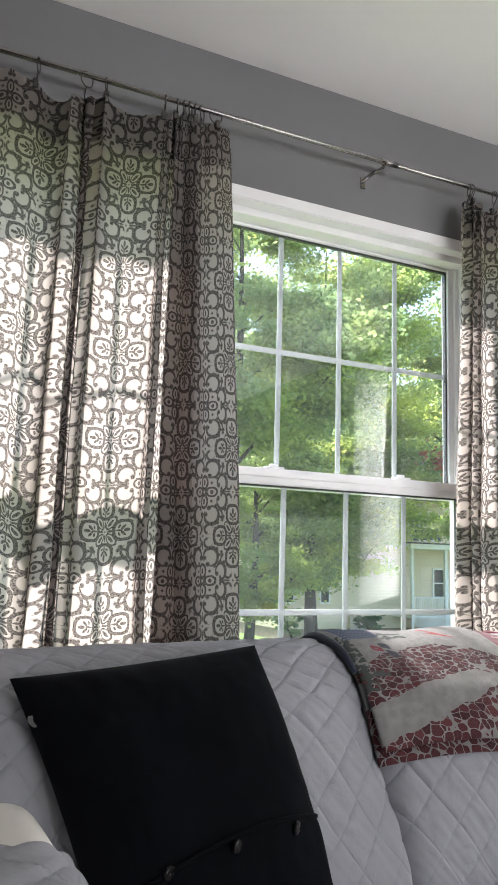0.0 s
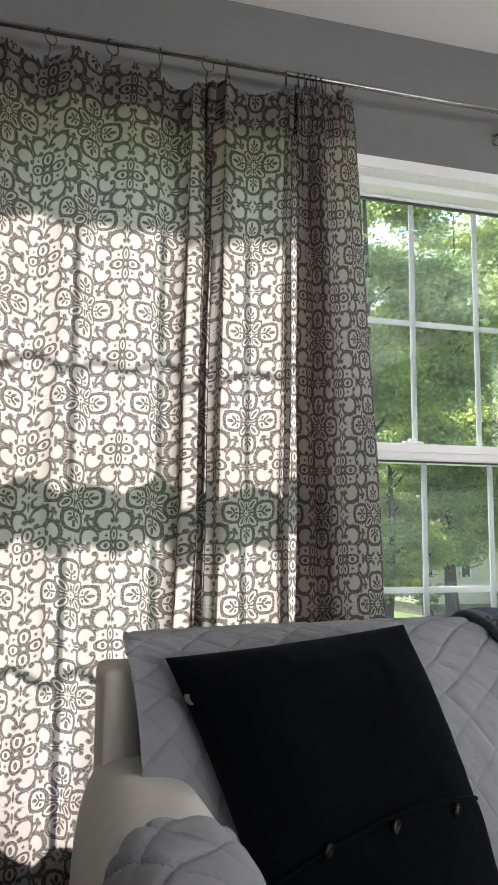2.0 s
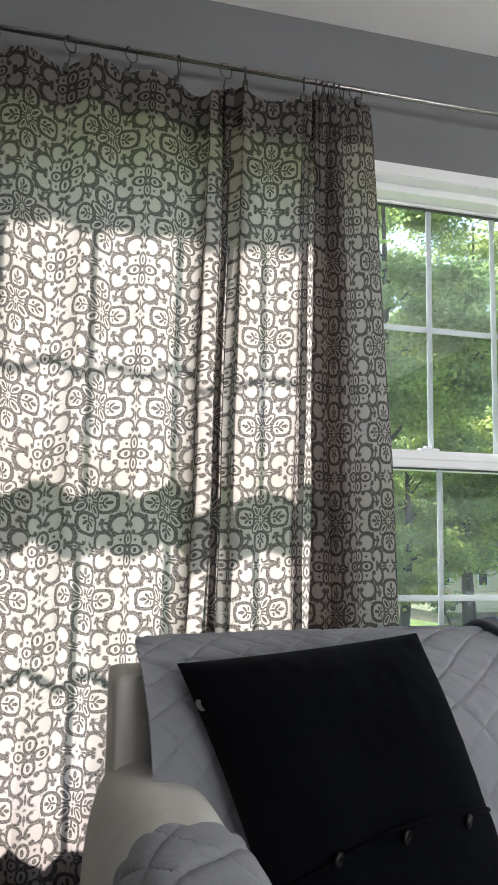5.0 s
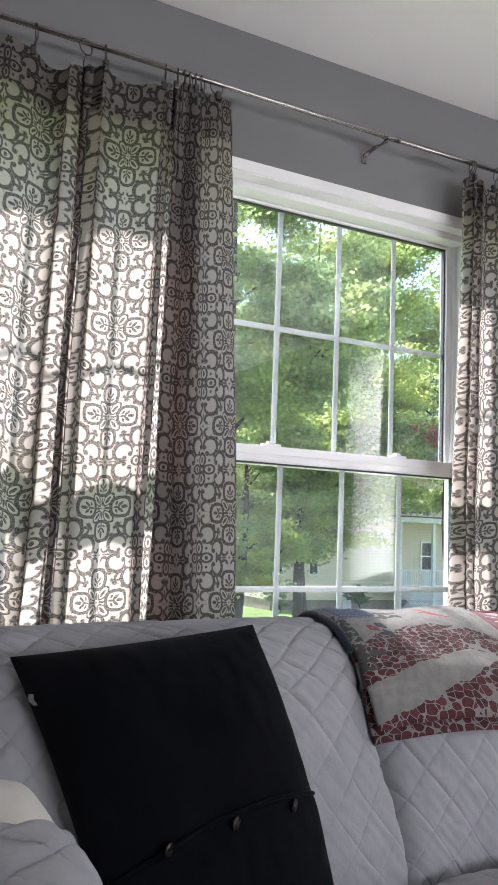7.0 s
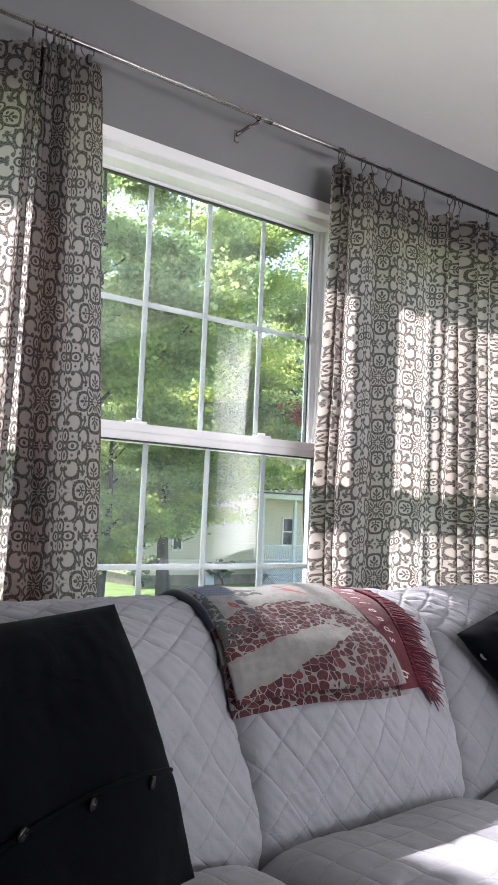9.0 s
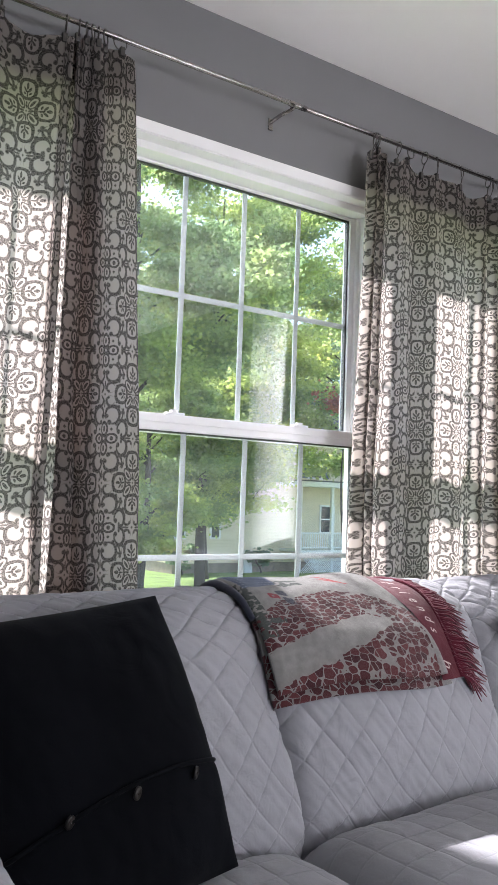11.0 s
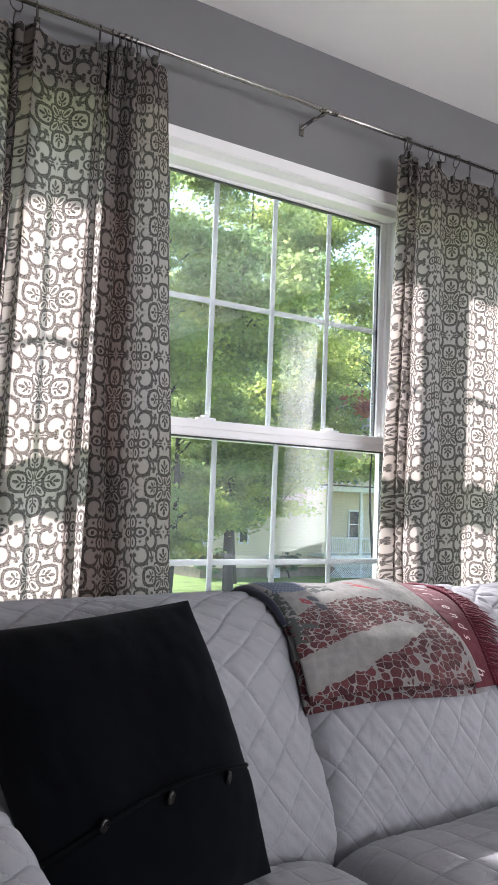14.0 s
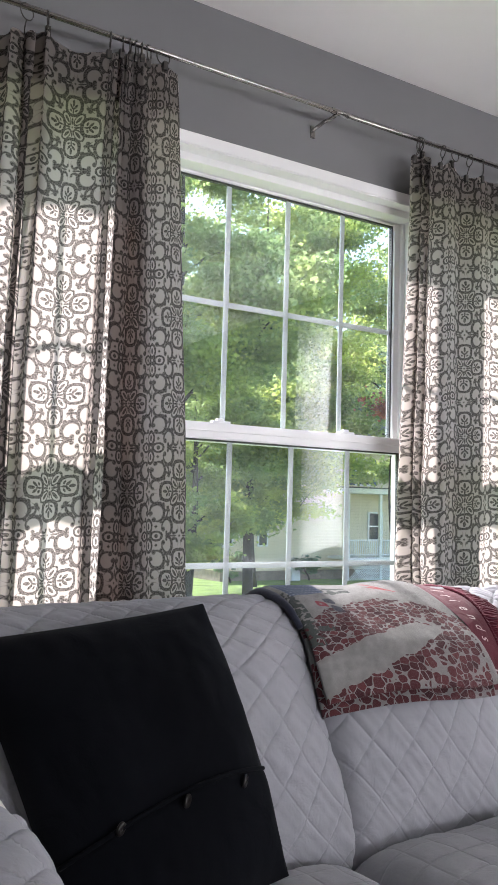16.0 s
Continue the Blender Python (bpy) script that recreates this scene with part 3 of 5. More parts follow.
def curtain(label, stations, drops, rings, seed, print_shift=0.0, slip=0.0):
    """stations: cloth length, x at the rod, x at the floor, fold depth, folds per metre of cloth. drops: how far the top edge hangs below the rod, by x. slip: how much higher the print sits before the deep fold."""
    rnd = random.Random(seed)
    L = stations[-1][0]
    n = int(L / 0.006)
    us = [L * i / n for i in range(n + 1)]
    col = []
    ph = 0.0
    st = [[(s[0], s[k] if k < len(s) else 0.0) for s in stations] for k in (1, 2, 3, 4, 5)]
    lin = lambda pts, u: next((va + (vb - va) * (u - a) / (b - a) for (a, va), (b, vb) in zip(pts, pts[1:]) if u <= b + 1e-9), pts[-1][1])
    for u in us:
        f = lin(st[3], u)
        ph += 2 * math.pi * f * L / n
        col.append((lin(st[0], u), lin(st[1], u), lin(st[2], u), ph, lin(st[4], u)))
    zs_n = 150
    verts, uvs = [], []

    def spot(i, k):
        xt, xb, dep, p, back = col[i]
        k_ = max(k, 0.0)
        top = ROD_Z - table(drops, xt)
        z = top + (0.03 - top) * k_
        h = (ROD_Z - z) / ROD_Z
        x = xt + (xb - xt) * h ** 0.8
        grow = 0.75 + 0.5 * h
        y = ROD_Y + 0.012 + back * (0.6 + 0.5 * h) + dep * grow * math.sin(p + 0.5 * math.sin(3 * z + i * 0.004)) + 0.35 * dep * math.sin(0.53 * p + 1.3 + 1.1 * z)
        y += 0.16 * dep * math.sin(2.7 * p + 1.5 * z) * h
        x += 0.30 * dep * grow * math.sin(2 * p + 0.6)
        x += 0.004 * math.sin(9 * z + 0.05 * i) * h
        y += 0.004 * noise.noise(Vector((us[i] * 7, z * 3, seed))) + 0.003 * noise.noise(Vector((us[i] * 25, z * 8, seed + 4)))
        return Vector((x, y, z))

    for j in range(zs_n + 1):
        for i in range(n + 1):
            p = spot(i, j / zs_n)
            verts.append(p)
            uvs.append((us[i] + print_shift, 2.186 - (2.186 - p.z) * 1.03 - slip * (1 - smoothstep(1.2, 1.42, us[i])) + table(drops, col[i][0]) * 0.6 + 0.012 * math.sin(us[i] * 5 + seed)))
    faces = [(j * (n + 1) + i, j * (n + 1) + i + 1, (j + 1) * (n + 1) + i + 1, (j + 1) * (n + 1) + i) for j in range(zs_n) for i in range(n)]
    c = thing("curtain", label, "curtain", "pair of curtains", at=(col[n // 2][0], ROD_Y, 0.03))
    mesh_part("panel", verts, faces, CURTAIN, c, uvs=uvs)
    # turned-over header, a second layer behind the top
    hv, hu = [], []
    m = 9
    for j in range(m + 1):
        for i in range(n + 1):
            k = 0.002 + j / m * 0.051
            p = spot(i, k)
            q = spot(min(i + 1, n), k) - spot(max(i - 1, 0), k)
            nn = Vector((-q.y, q.x, 0)).normalized()
            hv.append(p + nn * 0.0035)
            hu.append((us[i] + 0.07, 2.0 - p.z))
    hf = [(j * (n + 1) + i, j * (n + 1) + i + 1, (j + 1) * (n + 1) + i + 1, (j + 1) * (n + 1) + i) for j in range(m) for i in range(n)]
    mesh_part("header_hem", hv, hf, CURTAIN, c, "turned-over double hem", uvs=hu)
    for rx, turn in rings:
        i = min(range(n + 1), key=lambda q: abs(col[q][0] - rx))
        top = spot(i, 0.0)
        rr = 0.0185
        cz = ROD_Z - rr + 0.0075
        pts = []
        for q in range(25):
            a = 2 * math.pi * q / 24
            pts.append((rx + rr * math.sin(a) * math.cos(turn), ROD_Y + rr * math.sin(a) * math.sin(turn), cz + rr * math.cos(a)))
        r_ob = mesh_part("ring", *tube(pts, 0.0016, 7), DARKMETAL, c, "dark metal clip ring")
        low = cz - rr
        cl = merged(tube([(rx, ROD_Y, low + 0.001), (rx, (ROD_Y + top.y) / 2, (low + top.z) / 2), (top.x, top.y - 0.003, top.z + 0.004)], 0.0016, 6))
        mesh_part("clip_wire", *cl, DARKMETAL, r_ob)
        part("clip", boxes(((top.x - 0.006, top.y - 0.006, top.z - 0.014), (top.x + 0.006, top.y + 0.005, top.z + 0.008)), bevel=0.0015), DARKMETAL, r_ob)
    return c


curtain("light curtain with dark grey damask print, bunched at one edge", [
    # cloth, x top, x floor, depth, folds per metre, set back
    (0.00, -0.68, -0.76, 0.013, 6.5), (0.75, -0.068, -0.10, 0.013, 6.5), (1.14, 0.280, 0.235, 0.013, 6.0), (1.24, 0.352, 0.310, 0.042, 8.0), (1.439, 0.391, 0.355, 0.042, 8.0),
    (1.479, 0.426, 0.395, 0.010, 5.0), (1.629, 0.556, 0.520, 0.010, 6.0), (1.689, 0.572, 0.548, 0.008, 8.0, -0.030), (1.769, 0.557, 0.524, 0.008, 8.0, 0.022), (1.899, 0.603, 0.620, 0.008, 8.0, 0.036),
    (2.009, 0.584, 0.575, 0.008, 8.0, 0.004), (2.119, 0.640, 0.675, 0.008, 8.0, -0.026), (2.229, 0.594, 0.600, 0.008, 8.0, -0.002), (2.319, 0.650, 0.700, 0.008, 8.0, 0.030), (2.389, 0.632, 0.672, 0.008, 8.0, -0.004), (2.599, 0.727, 0.830, 0.009, 5.0, -0.024)],
    [(-0.69, 0.05), (-0.47, 0.03), (-0.37, 0.055), (-0.27, 0.035), (-0.19, 0.055), (-0.12, 0.03), (-0.02, 0.058), (0.05, 0.02), (0.12, 0.046), (0.18, 0.036), (0.237, 0.042), (0.302, 0.085), (0.354, 0.055), (0.398, 0.05), (0.476, 0.058), (0.551, 0.042),
     (0.59, 0.03), (0.68, 0.032), (0.74, 0.04)],
    [(-0.58, 0.6), (-0.36, 0.9), (-0.18, 0.7), (-0.012, 0.75), (0.127, 0.6), (0.240, 1.2), (0.354, 0.45), (0.402, 1.2), (0.553, 1.3), (0.585, 1.25), (0.604, 1.1), (0.620, 1.0), (0.633, 1.25), (0.652, 0.9), (0.690, 0.15)], 3, 0.0935, 0.044)
curtain("light curtain with dark grey damask print, hanging in loose folds", [
    (0.00, 1.516, 1.44, 0.006, 6.0), (0.05, 1.540, 1.475, 0.020, 12.0), (0.20, 1.590, 1.565, 0.014, 9.0), (0.30, 1.66, 1.655, 0.010, 6.0), (0.75, 2.02, 2.02, 0.015, 6.5), (0.85, 2.07, 2.08, 0.028, 10.0), (1.7, 2.75, 2.8, 0.018, 5.5)],
    [(1.5, 0.06), (1.525, 0.055), (1.555, 0.03), (1.60, 0.06), (1.63, 0.05), (1.68, 0.03), (1.735, 0.062), (1.80, 0.055), (1.86, 0.05), (1.915, 0.06), (1.985, 0.078), (2.045, 0.062), (2.12, 0.06), (2.25, 0.045), (2.4, 0.06), (2.75, 0.05)],
    [(1.527, 1.1), (1.533, 1.3), (1.541, 1.2), (1.628, 1.2), (1.678, 0.2), (1.741, 1.3), (1.801, 0.7), (1.915, 0.5), (2.045, 1.2), (2.07, 0.8), (2.10, 0.3), (2.25, 0.9), (2.42, 0.9), (2.6, 0.9), (2.72, 1.1)], 8)


# ---- sofa ----
def stitch(a, b, wa, wb):
    """Puff of diamond quilting: 0 on the seams, 1 between them. wa, wb: width and height of a diamond."""
    p, q = a / wa + b / wb, a / wa - b / wb
    d = min(abs(p - round(p)), abs(q - round(q)))
    return 1 - math.exp(-d / 0.06)


def square_stitch(a, b, w):
    d = min(abs(a / w - round(a / w)), abs(b / w - round(b / w)))
    return 1 - math.exp(-d / 0.08)


def uneven(x, s):
    """Quilting coordinates, pulled out of true."""
    return (x + 0.013 * math.sin(s * 9) + 0.020 * noise.noise(Vector((x * 4.5, s * 4.5, 6))), s + 0.024 * noise.noise(Vector((x * 4.0, s * 4.0, 16))))


SOFA_UP = 0.04
BX0, BX1 = 0.160, 2.09
SEAMS = (0.26, 0.865, 1.475, 2.085)
# side outline of the covered back: y, z from the seat up over the top and down behind
BACK = [(1.175, 0.38), (1.160, 0.45), (1.185, 0.55), (1.225, 0.65), (1.265, 0.74), (1.298, 0.79), (1.333, 0.819), (1.385, 0.834), (1.44, 0.832), (1.485, 0.812), (1.505, 0.78), (1.515, 0.60), (1.52, 0.30)]


def spline(pts, s):
    """Catmull-Rom through pts, s from 0 to 1."""
    n = len(pts) - 1
    i = min(int(s * n), n - 1)
    t = s * n - i
    p = [pts[max(0, min(n, i + k))] for k in (-1, 0, 1, 2)]
    return tuple(0.5 * (2 * b + (c - a) * t + (2 * a - 5 * b + 4 * c - d) * t * t + (3 * b - a - 3 * c + d) * t ** 3) for a, b, c, d in zip(*p))


sofa = thing("sofa", "sofa under a light grey quilted slipcover", "sofa", at=(1.17, 1.0, 0.0))
part("base", boxes(((0.12, 0.50, 0.06), (2.20, 1.50, 0.30)), bevel=0.02), COVER, sofa)
for fx in (0.16, 2.14):
    for fy in (0.56, 1.44):
        part("foot", boxes(((fx - 0.03, fy - 0.03, -SOFA_UP), (fx + 0.03, fy + 0.03, 0.06)), bevel=0.006), BARK, sofa, "dark wooden foot")


def back_swell(x, v):
    """Bulge of the cushions towards the room and of their tops upwards, without the seams between them."""
    for x0, x1 in ((BX0, SEAMS[1]), (SEAMS[1], SEAMS[2]), (SEAMS[2], BX1)):
        if x <= x1:
            break
    e = abs(x - (x0 + x1) / 2) / ((x1 - x0) / 2) * 0.9
    sag = 0.012 * noise.noise(Vector((x * 3.1, v * 4, 2.0)))
    return -sag + (1 - e ** 4) * 0.030 * math.exp(-((v - 0.28) / 0.20) ** 2), 0.010 * (1 - e ** 6) * math.exp(-((v - 0.58) / 0.12) ** 2)


def back_piece(x0, x1, first, last):
    W = x1 - x0
    xc = (x0 + x1) / 2

    def base(u, v):
        x = x0 + W * u
        y, z = spline(BACK, v)
        e = abs(x - xc) / (W / 2)
        if (first and x < xc) or (last and x > xc):
            e *= 0.8
        bulge = (1 - e ** 4) * 0.030 * math.exp(-((v - 0.28) / 0.20) ** 2)
        crown = 0.010 * (1 - e ** 6) * math.exp(-((v - 0.58) / 0.12) ** 2)
        sag = 0.012 * noise.noise(Vector((x * 3.1, v * 4, 2.0)))
        dent = 0.016 * math.exp(-((1 - e) / 0.035)) * (0 if (first and x < xc) or (last and x > xc) else 1)
        side = 0.0
        if first:
            side = 0.010 * math.sin(min(v / 0.6, 1.0) * 3.0) + 0.016 * smoothstep(0.5, 0.0, v)
            x += side * (1 - u) ** 3
        if first:
            x += 0.045 * smoothstep(0.52, 0.8, v) * (1 - u) ** 6
            z -= 0.012 * (1 - smoothstep(0.0, 0.9, u)) * smoothstep(0.2, 0.5, v)
        x += 0.042 * smoothstep(0.34, 0.06, v) * math.exp(-((x - SEAMS[1]) / 0.16) ** 2)
        return Vector((x, y - bulge + dent + sag * (1.0 if v < 0.7 else 0.3), z + crown - dent * 0.6 + sag * 0.25))

    def fn(u, v):
        p = base(u, v)
        e = 1e-3 if max(u, v) < 0.99 else -1e-3
        nrm = (base(u + e, v) - p).cross(base(u, v + e) - p)
        nrm = nrm.normalized() if nrm.length > 1e-12 else Vector((0, -1, 0))
        s = v * 1.43
        puff = stitch(*uneven(p.x, s), 0.084, 0.118) * (0.35 + 0.65 * smoothstep(0.10, 0.30, v))
        wr = noise.noise(Vector((p.x * 30, s * 26, 1.0))) * 0.0026 + noise.noise(Vector((p.x * 75 + s * 50, s * 14, 5.0))) * 0.0022
        return p + nrm * (0.0060 * puff + wr)

    nu, nv = int(W / 0.0045), 290
    v, f = sheet(fn, [i / nu for i in range(nu + 1)], [j / nv for j in range(nv + 1)])
    uvs = []
    for j in range(nv + 1):
        for i in range(nu + 1):
            p, s = base(i / nu, j / nv), j / nv * 1.43
            a, b = uneven(p.x, s)
            uvs.append((a / 0.084, b / 0.118))
    for edge, use in ((0, first), (nu, last)):
        if use:
            ring_ = [j * (nu + 1) + edge for j in range(nv + 1)]
            # end panel, closed in strips from the front to the back outline
            for j in range(nv // 2):
                a, b, c, d = ring_[j], ring_[j + 1], ring_[nv - j - 1], ring_[nv - j]
                f.append((a, b, c, d) if edge else (d, c, b, a))
    return v, f, uvs


for i, (x0, x1) in enumerate(((BX0, SEAMS[1]), (SEAMS[1], SEAMS[2]), (SEAMS[2], BX1))):
    v, f, uvs = back_piece(x0, x1, i == 0, i == 2)
    mesh_part("back_cushion", v, f, QUILT, sofa, uvs=uvs)

# plain frame of the back behind the cover
for x0, x1 in ((0.132, 0.20), (2.05, 2.122)):
    part("back_frame", boxes(((x0, 1.325, 0.30), (x1, 1.47, 0.785)), bevel=0.016), COVER, sofa, "plain off-white cloth", smooth=True)


def seat_piece(x0, x1, lift):
    W = x1 - x0

    def fn(u, v):
        x, y = x0 + W * u, 0.46 + 0.72 * v
        e, g = abs(2 * u - 1), abs(2 * v - 1)
        rim = (1 - e ** 8) * (1 - g ** 10)
        z = 0.36 + lift + 0.095 * max(rim, 0.0) ** 0.45 + 0.030 * (1 - e * e) * (1 - g * g)
        z += 0.012 * noise.noise(Vector((x * 4, y * 5, 7.0))) + 0.0045 * square_stitch(x + 0.01 * math.sin(y * 8), y, 0.068) * rim + 0.002 * noise.noise(Vector((x * 30, y * 22, 3.0)))
        return Vector((x, y, z))

    v, f = sheet(fn, [i / 100 for i in range(101)], [j / 120 for j in range(121)])
    uvs = []
    for p in v:
        a, b = (p.x + 0.01 * math.sin(p.y * 8)) / 0.068, p.y / 0.068
        uvs.append(((a + b) / 2, (a - b) / 2))
    return v, f, uvs


for (x0, x1, lift) in ((0.285, 0.880, -0.022), (0.884, 1.472, -0.016), (1.476, 2.09, -0.016)):
    v, f, uvs = seat_piece(x0, x1, lift)
    mesh_part("seat_cushion", v, f, QUILT, sofa, uvs=uvs)


def arm_body(mirror):
    """Rolled arm: a rounded block with a full, soft top."""
    X0, X1 = 0.085, 0.295

    def fn(u, v):
        a = 2 * math.pi * u
        n = 3.2
        c, s = math.cos(a), math.sin(a)
        rx, rz = abs(c) ** (2 / n) * math.copysign(1, c), abs(s) ** (2 / n) * math.copysign(1, s)
        cap = min(1.0, max(0.0, 1 - (abs(2 * v - 1)) ** 14)) ** 0.5
        y = 0.45 + v * 0.95
        hw, hh = (X1 - X0) / 2 * (0.86 + 0.14 * cap), 0.285 * (0.92 + 0.08 * cap)
        top = 0.048 * smoothstep(0.55, 1.15, y)
        x = (X0 + X1) / 2 + hw * rx * (1.0 if rz > 0.2 else 0.96)
        z = 0.322 + hh * rz + (top if rz > 0 else 0) * max(rz, 0) + 0.008 * noise.noise(Vector((x * 6, y * 5, 9)))
        return Vector((x if not mirror else 2.34 - x, y, z))

    v, f = sheet(fn, [i / 72 for i in range(73)], [j / 90 for j in range(91)])
    f += [tuple(range(72))[::-1], tuple(90 * 73 + k for k in range(72))]
    if mirror:
        f = [q[::-1] for q in f]
    return v, f


def arm_cover(mirror):
    """Quilted flap laid over the front of the arm."""
    def base(u, v):
        a = math.pi * (1.16 - 1.32 * u)
        n = 3.0
        c, s = math.cos(a), math.sin(a)
        rx, rz = abs(c) ** (2 / n) * math.copysign(1, c), abs(s) ** (2 / n) * math.copysign(1, s)
        y = 0.44 + v * 0.56 - 0.10 * (1 - math.sin(math.pi * u)) * v
        x = 0.190 + 0.114 * rx
        z = 0.315 + 0.297 * rz + 0.052 * smoothstep(0.55, 1.15, y) * max(rz, 0) + 0.010 * noise.noise(Vector((x * 5, y * 6, 19)))
        return Vector((x, y, z))

    def fn(u, v):
        p = base(u, v)
        e = 1e-3
        nrm = (base(u, min(v + e, 1)) - base(u, max(v - e, 0))).cross(base(min(u + e, 1), v) - base(max(u - e, 0), v))
        nrm = nrm.normalized() if nrm.length > 1e-12 else Vector((0, 0, 1))
        if nrm.dot(p - Vector((0.190, p.y, 0.315))) < 0:
            nrm = -nrm
        s = u * 0.66
        p = p + nrm * (0.003 + 0.007 * stitch(s, v * 0.56, 0.078, 0.09) + 0.002 * noise.noise(Vector((s * 26, p.y * 30, 4))))
        return Vector((2.34 - p.x, p.y, p.z)) if mirror else p

    return sheet(fn, [i / 90 for i in range(91)], [j / 110 for j in range(111)])


for mirror in (False, True):
    arm = mesh_part("arm", *arm_body(mirror), COVER, sofa, "plain off-white cloth arm")
    mesh_part("arm_cover", *arm_cover(mirror), QUILT, arm, "light grey quilted flap", uvs=[(i / 90 * 0.66 / 0.078, j / 110 * 0.56 / 0.09) for j in range(111) for i in range(91)])

LABEL = fabric("grey_label_cloth", (0.10, 0.10, 0.10), 0.1)

# ---- black cushion ----
TL, TR, BR = Vector((0.215, 1.245, 0.815)), Vector((0.632, 1.265, 0.853)), Vector((0.686, 1.055, 0.464))
BL = TL + (BR - TR) + Vector((0.065, 0.0, 0.012))


def cushion_spot(u, v, side, lift=0.0):
    """u across, v down, both 0 to 1; side -1 towards the room, 1 towards the sofa back."""
    p = TL.lerp(TR, u).lerp(BL.lerp(BR, u), v)
    n = (TR - TL).cross(BL - TL).normalized()
    if n.y > 0:
        n = -n
    a, b = 2 * u - 1, 2 * v - 1
    h = max(0.0, (1 - abs(a) ** 2.6)) ** 0.55 * max(0.0, (1 - abs(b) ** 2.6)) ** 0.55
    # sides drawn in between the ears
    c = TL.lerp(TR, 0.5).lerp(BL.lerp(BR, 0.5), 0.5)
    ax, ay = (TR - TL), (BL - TL)
    p = p - ax * a * (0.030 if a < 0 else -0.022) * (1 - b * b) - ay * b * (0.010 if b < 0 else -0.01) * (1 - a * a)
    wr = 0.005 * noise.noise(Vector((u * 5, v * 5, 11))) + 0.0022 * noise.noise(Vector((u * 16, v * 13, 2)))
    thick = 0.074 if side < 0 else 0.055
    return p + n * (-side) * (thick * h + (wr + lift) * min(1.0, h * 3))


cushion = thing("throw_pillow", "square black cotton cushion leaning on the sofa back", "cushion", at=((BL.x + BR.x) / 2, 1.1, 0.45))
N = 64
g = [i / N for i in range(N + 1)]
fv, ff = sheet(lambda u, v: cushion_spot(u, v, -1), g, g)
bv, bf_ = sheet(lambda u, v: cushion_spot(u, v, 1), g, g)
mesh_part("cover", *merged((fv, ff), (bv, [q[::-1] for q in bf_])), BLACK, cushion)


def flap_top(u):
    return 0.760 - 0.120 * math.sin(math.pi * 0.5 * min(1, u / 0.86)) + 0.035 * max(0.0, u - 0.75)


def flap_spot(u, v):
    q = flap_top(u)
    edge = smoothstep(0.0, 0.06, v)
    return cushion_spot(0.03 + 0.94 * u, q + (0.985 - q) * v, -1, 0.0005 + 0.0045 * edge)


mesh_part("lower_panel", *sheet(flap_spot, g, [i / 30 for i in range(31)]), BLACK, cushion, "buttoned black lower panel")
fold = []
for i in range(N + 1):
    u = i / N
    fold.append(cushion_spot(0.03 + 0.94 * u, flap_top(u) + 0.002, -1, 0.004))
mesh_part("placket", *tube(fold, 0.0035, 8), BLACK, cushion)
# small care label at the side seam
tag = [cushion_spot(0.008, 0.14 + 0.04 * q, -1, 0.0) + Vector((-0.004 * math.sin(math.pi * q), -0.004, 0)) for q in (0.0, 0.25, 0.5, 0.75, 1.0)]
mesh_part("care_label", *merged(([c + Vector((dx, 0, 0)) for c in tag for dx in (-0.003, 0.005)], [(2 * i, 2 * i + 1, 2 * i + 3, 2 * i + 2) for i in range(4)])), LABEL, cushion, "small grey cloth label")
for bu, bvv in ((0.258, 0.707), (0.545, 0.686), (0.815, 0.678)):
    c = cushion_spot(bu, bvv, -1, 0.007)
    nrm = ((cushion_spot(bu + 0.02, bvv, -1) - c).cross(cushion_spot(bu, bvv + 0.02, -1) - c)).normalized()
    nrm = -nrm if nrm.y > 0 else nrm
    prof = [(0.0, 0.0038), (0.0038, 0.0033), (0.0068, 0.0050), (0.0088, 0.0044), (0.0098, 0.0023), (0.0092, 0.0), (0.0, 0.0)]
    rot = nrm.to_track_quat("Z", "Y").to_matrix().to_4x4()
    vs_, fs_ = [], []
    K = 20
    for r, h in prof:
        for k in range(K):
            vs_.append(Matrix.Translation(c) @ rot @ Vector((r * math.cos(2 * math.pi * k / K), r * math.sin(2 * math.pi * k / K), h)))
    for i in range(len(prof) - 1):
        for k in range(K):
            fs_.append((i * K + k, i * K + (k + 1) % K, (i + 1) * K + (k + 1) % K, (i + 1) * K + k))
    b_ob = mesh_part("button", vs_, fs_, BUTTON, cushion, "round dark button")
    th = tube([Matrix.Translation(c) @ rot @ Vector((-0.003, 0, 0.0045)), Matrix.Translation(c) @ rot @ Vector((0.003, 0, 0.0045))], 0.0007, 6)
    mesh_part("thread", *th, NICKEL, b_ob, "grey thread")


SOFA_MOVE = Vector((-0.035, 0.0, SOFA_UP))


# ---- second black cushion, at the far end of the sofa ----
far_cushion = copy_thing(cushion, pose(1.862, 1.075, 0.465, 0, -12, 0))
far_cushion.location += SOFA_MOVE
tagged(far_cushion, "square black cotton cushion at the far end of the sofa")


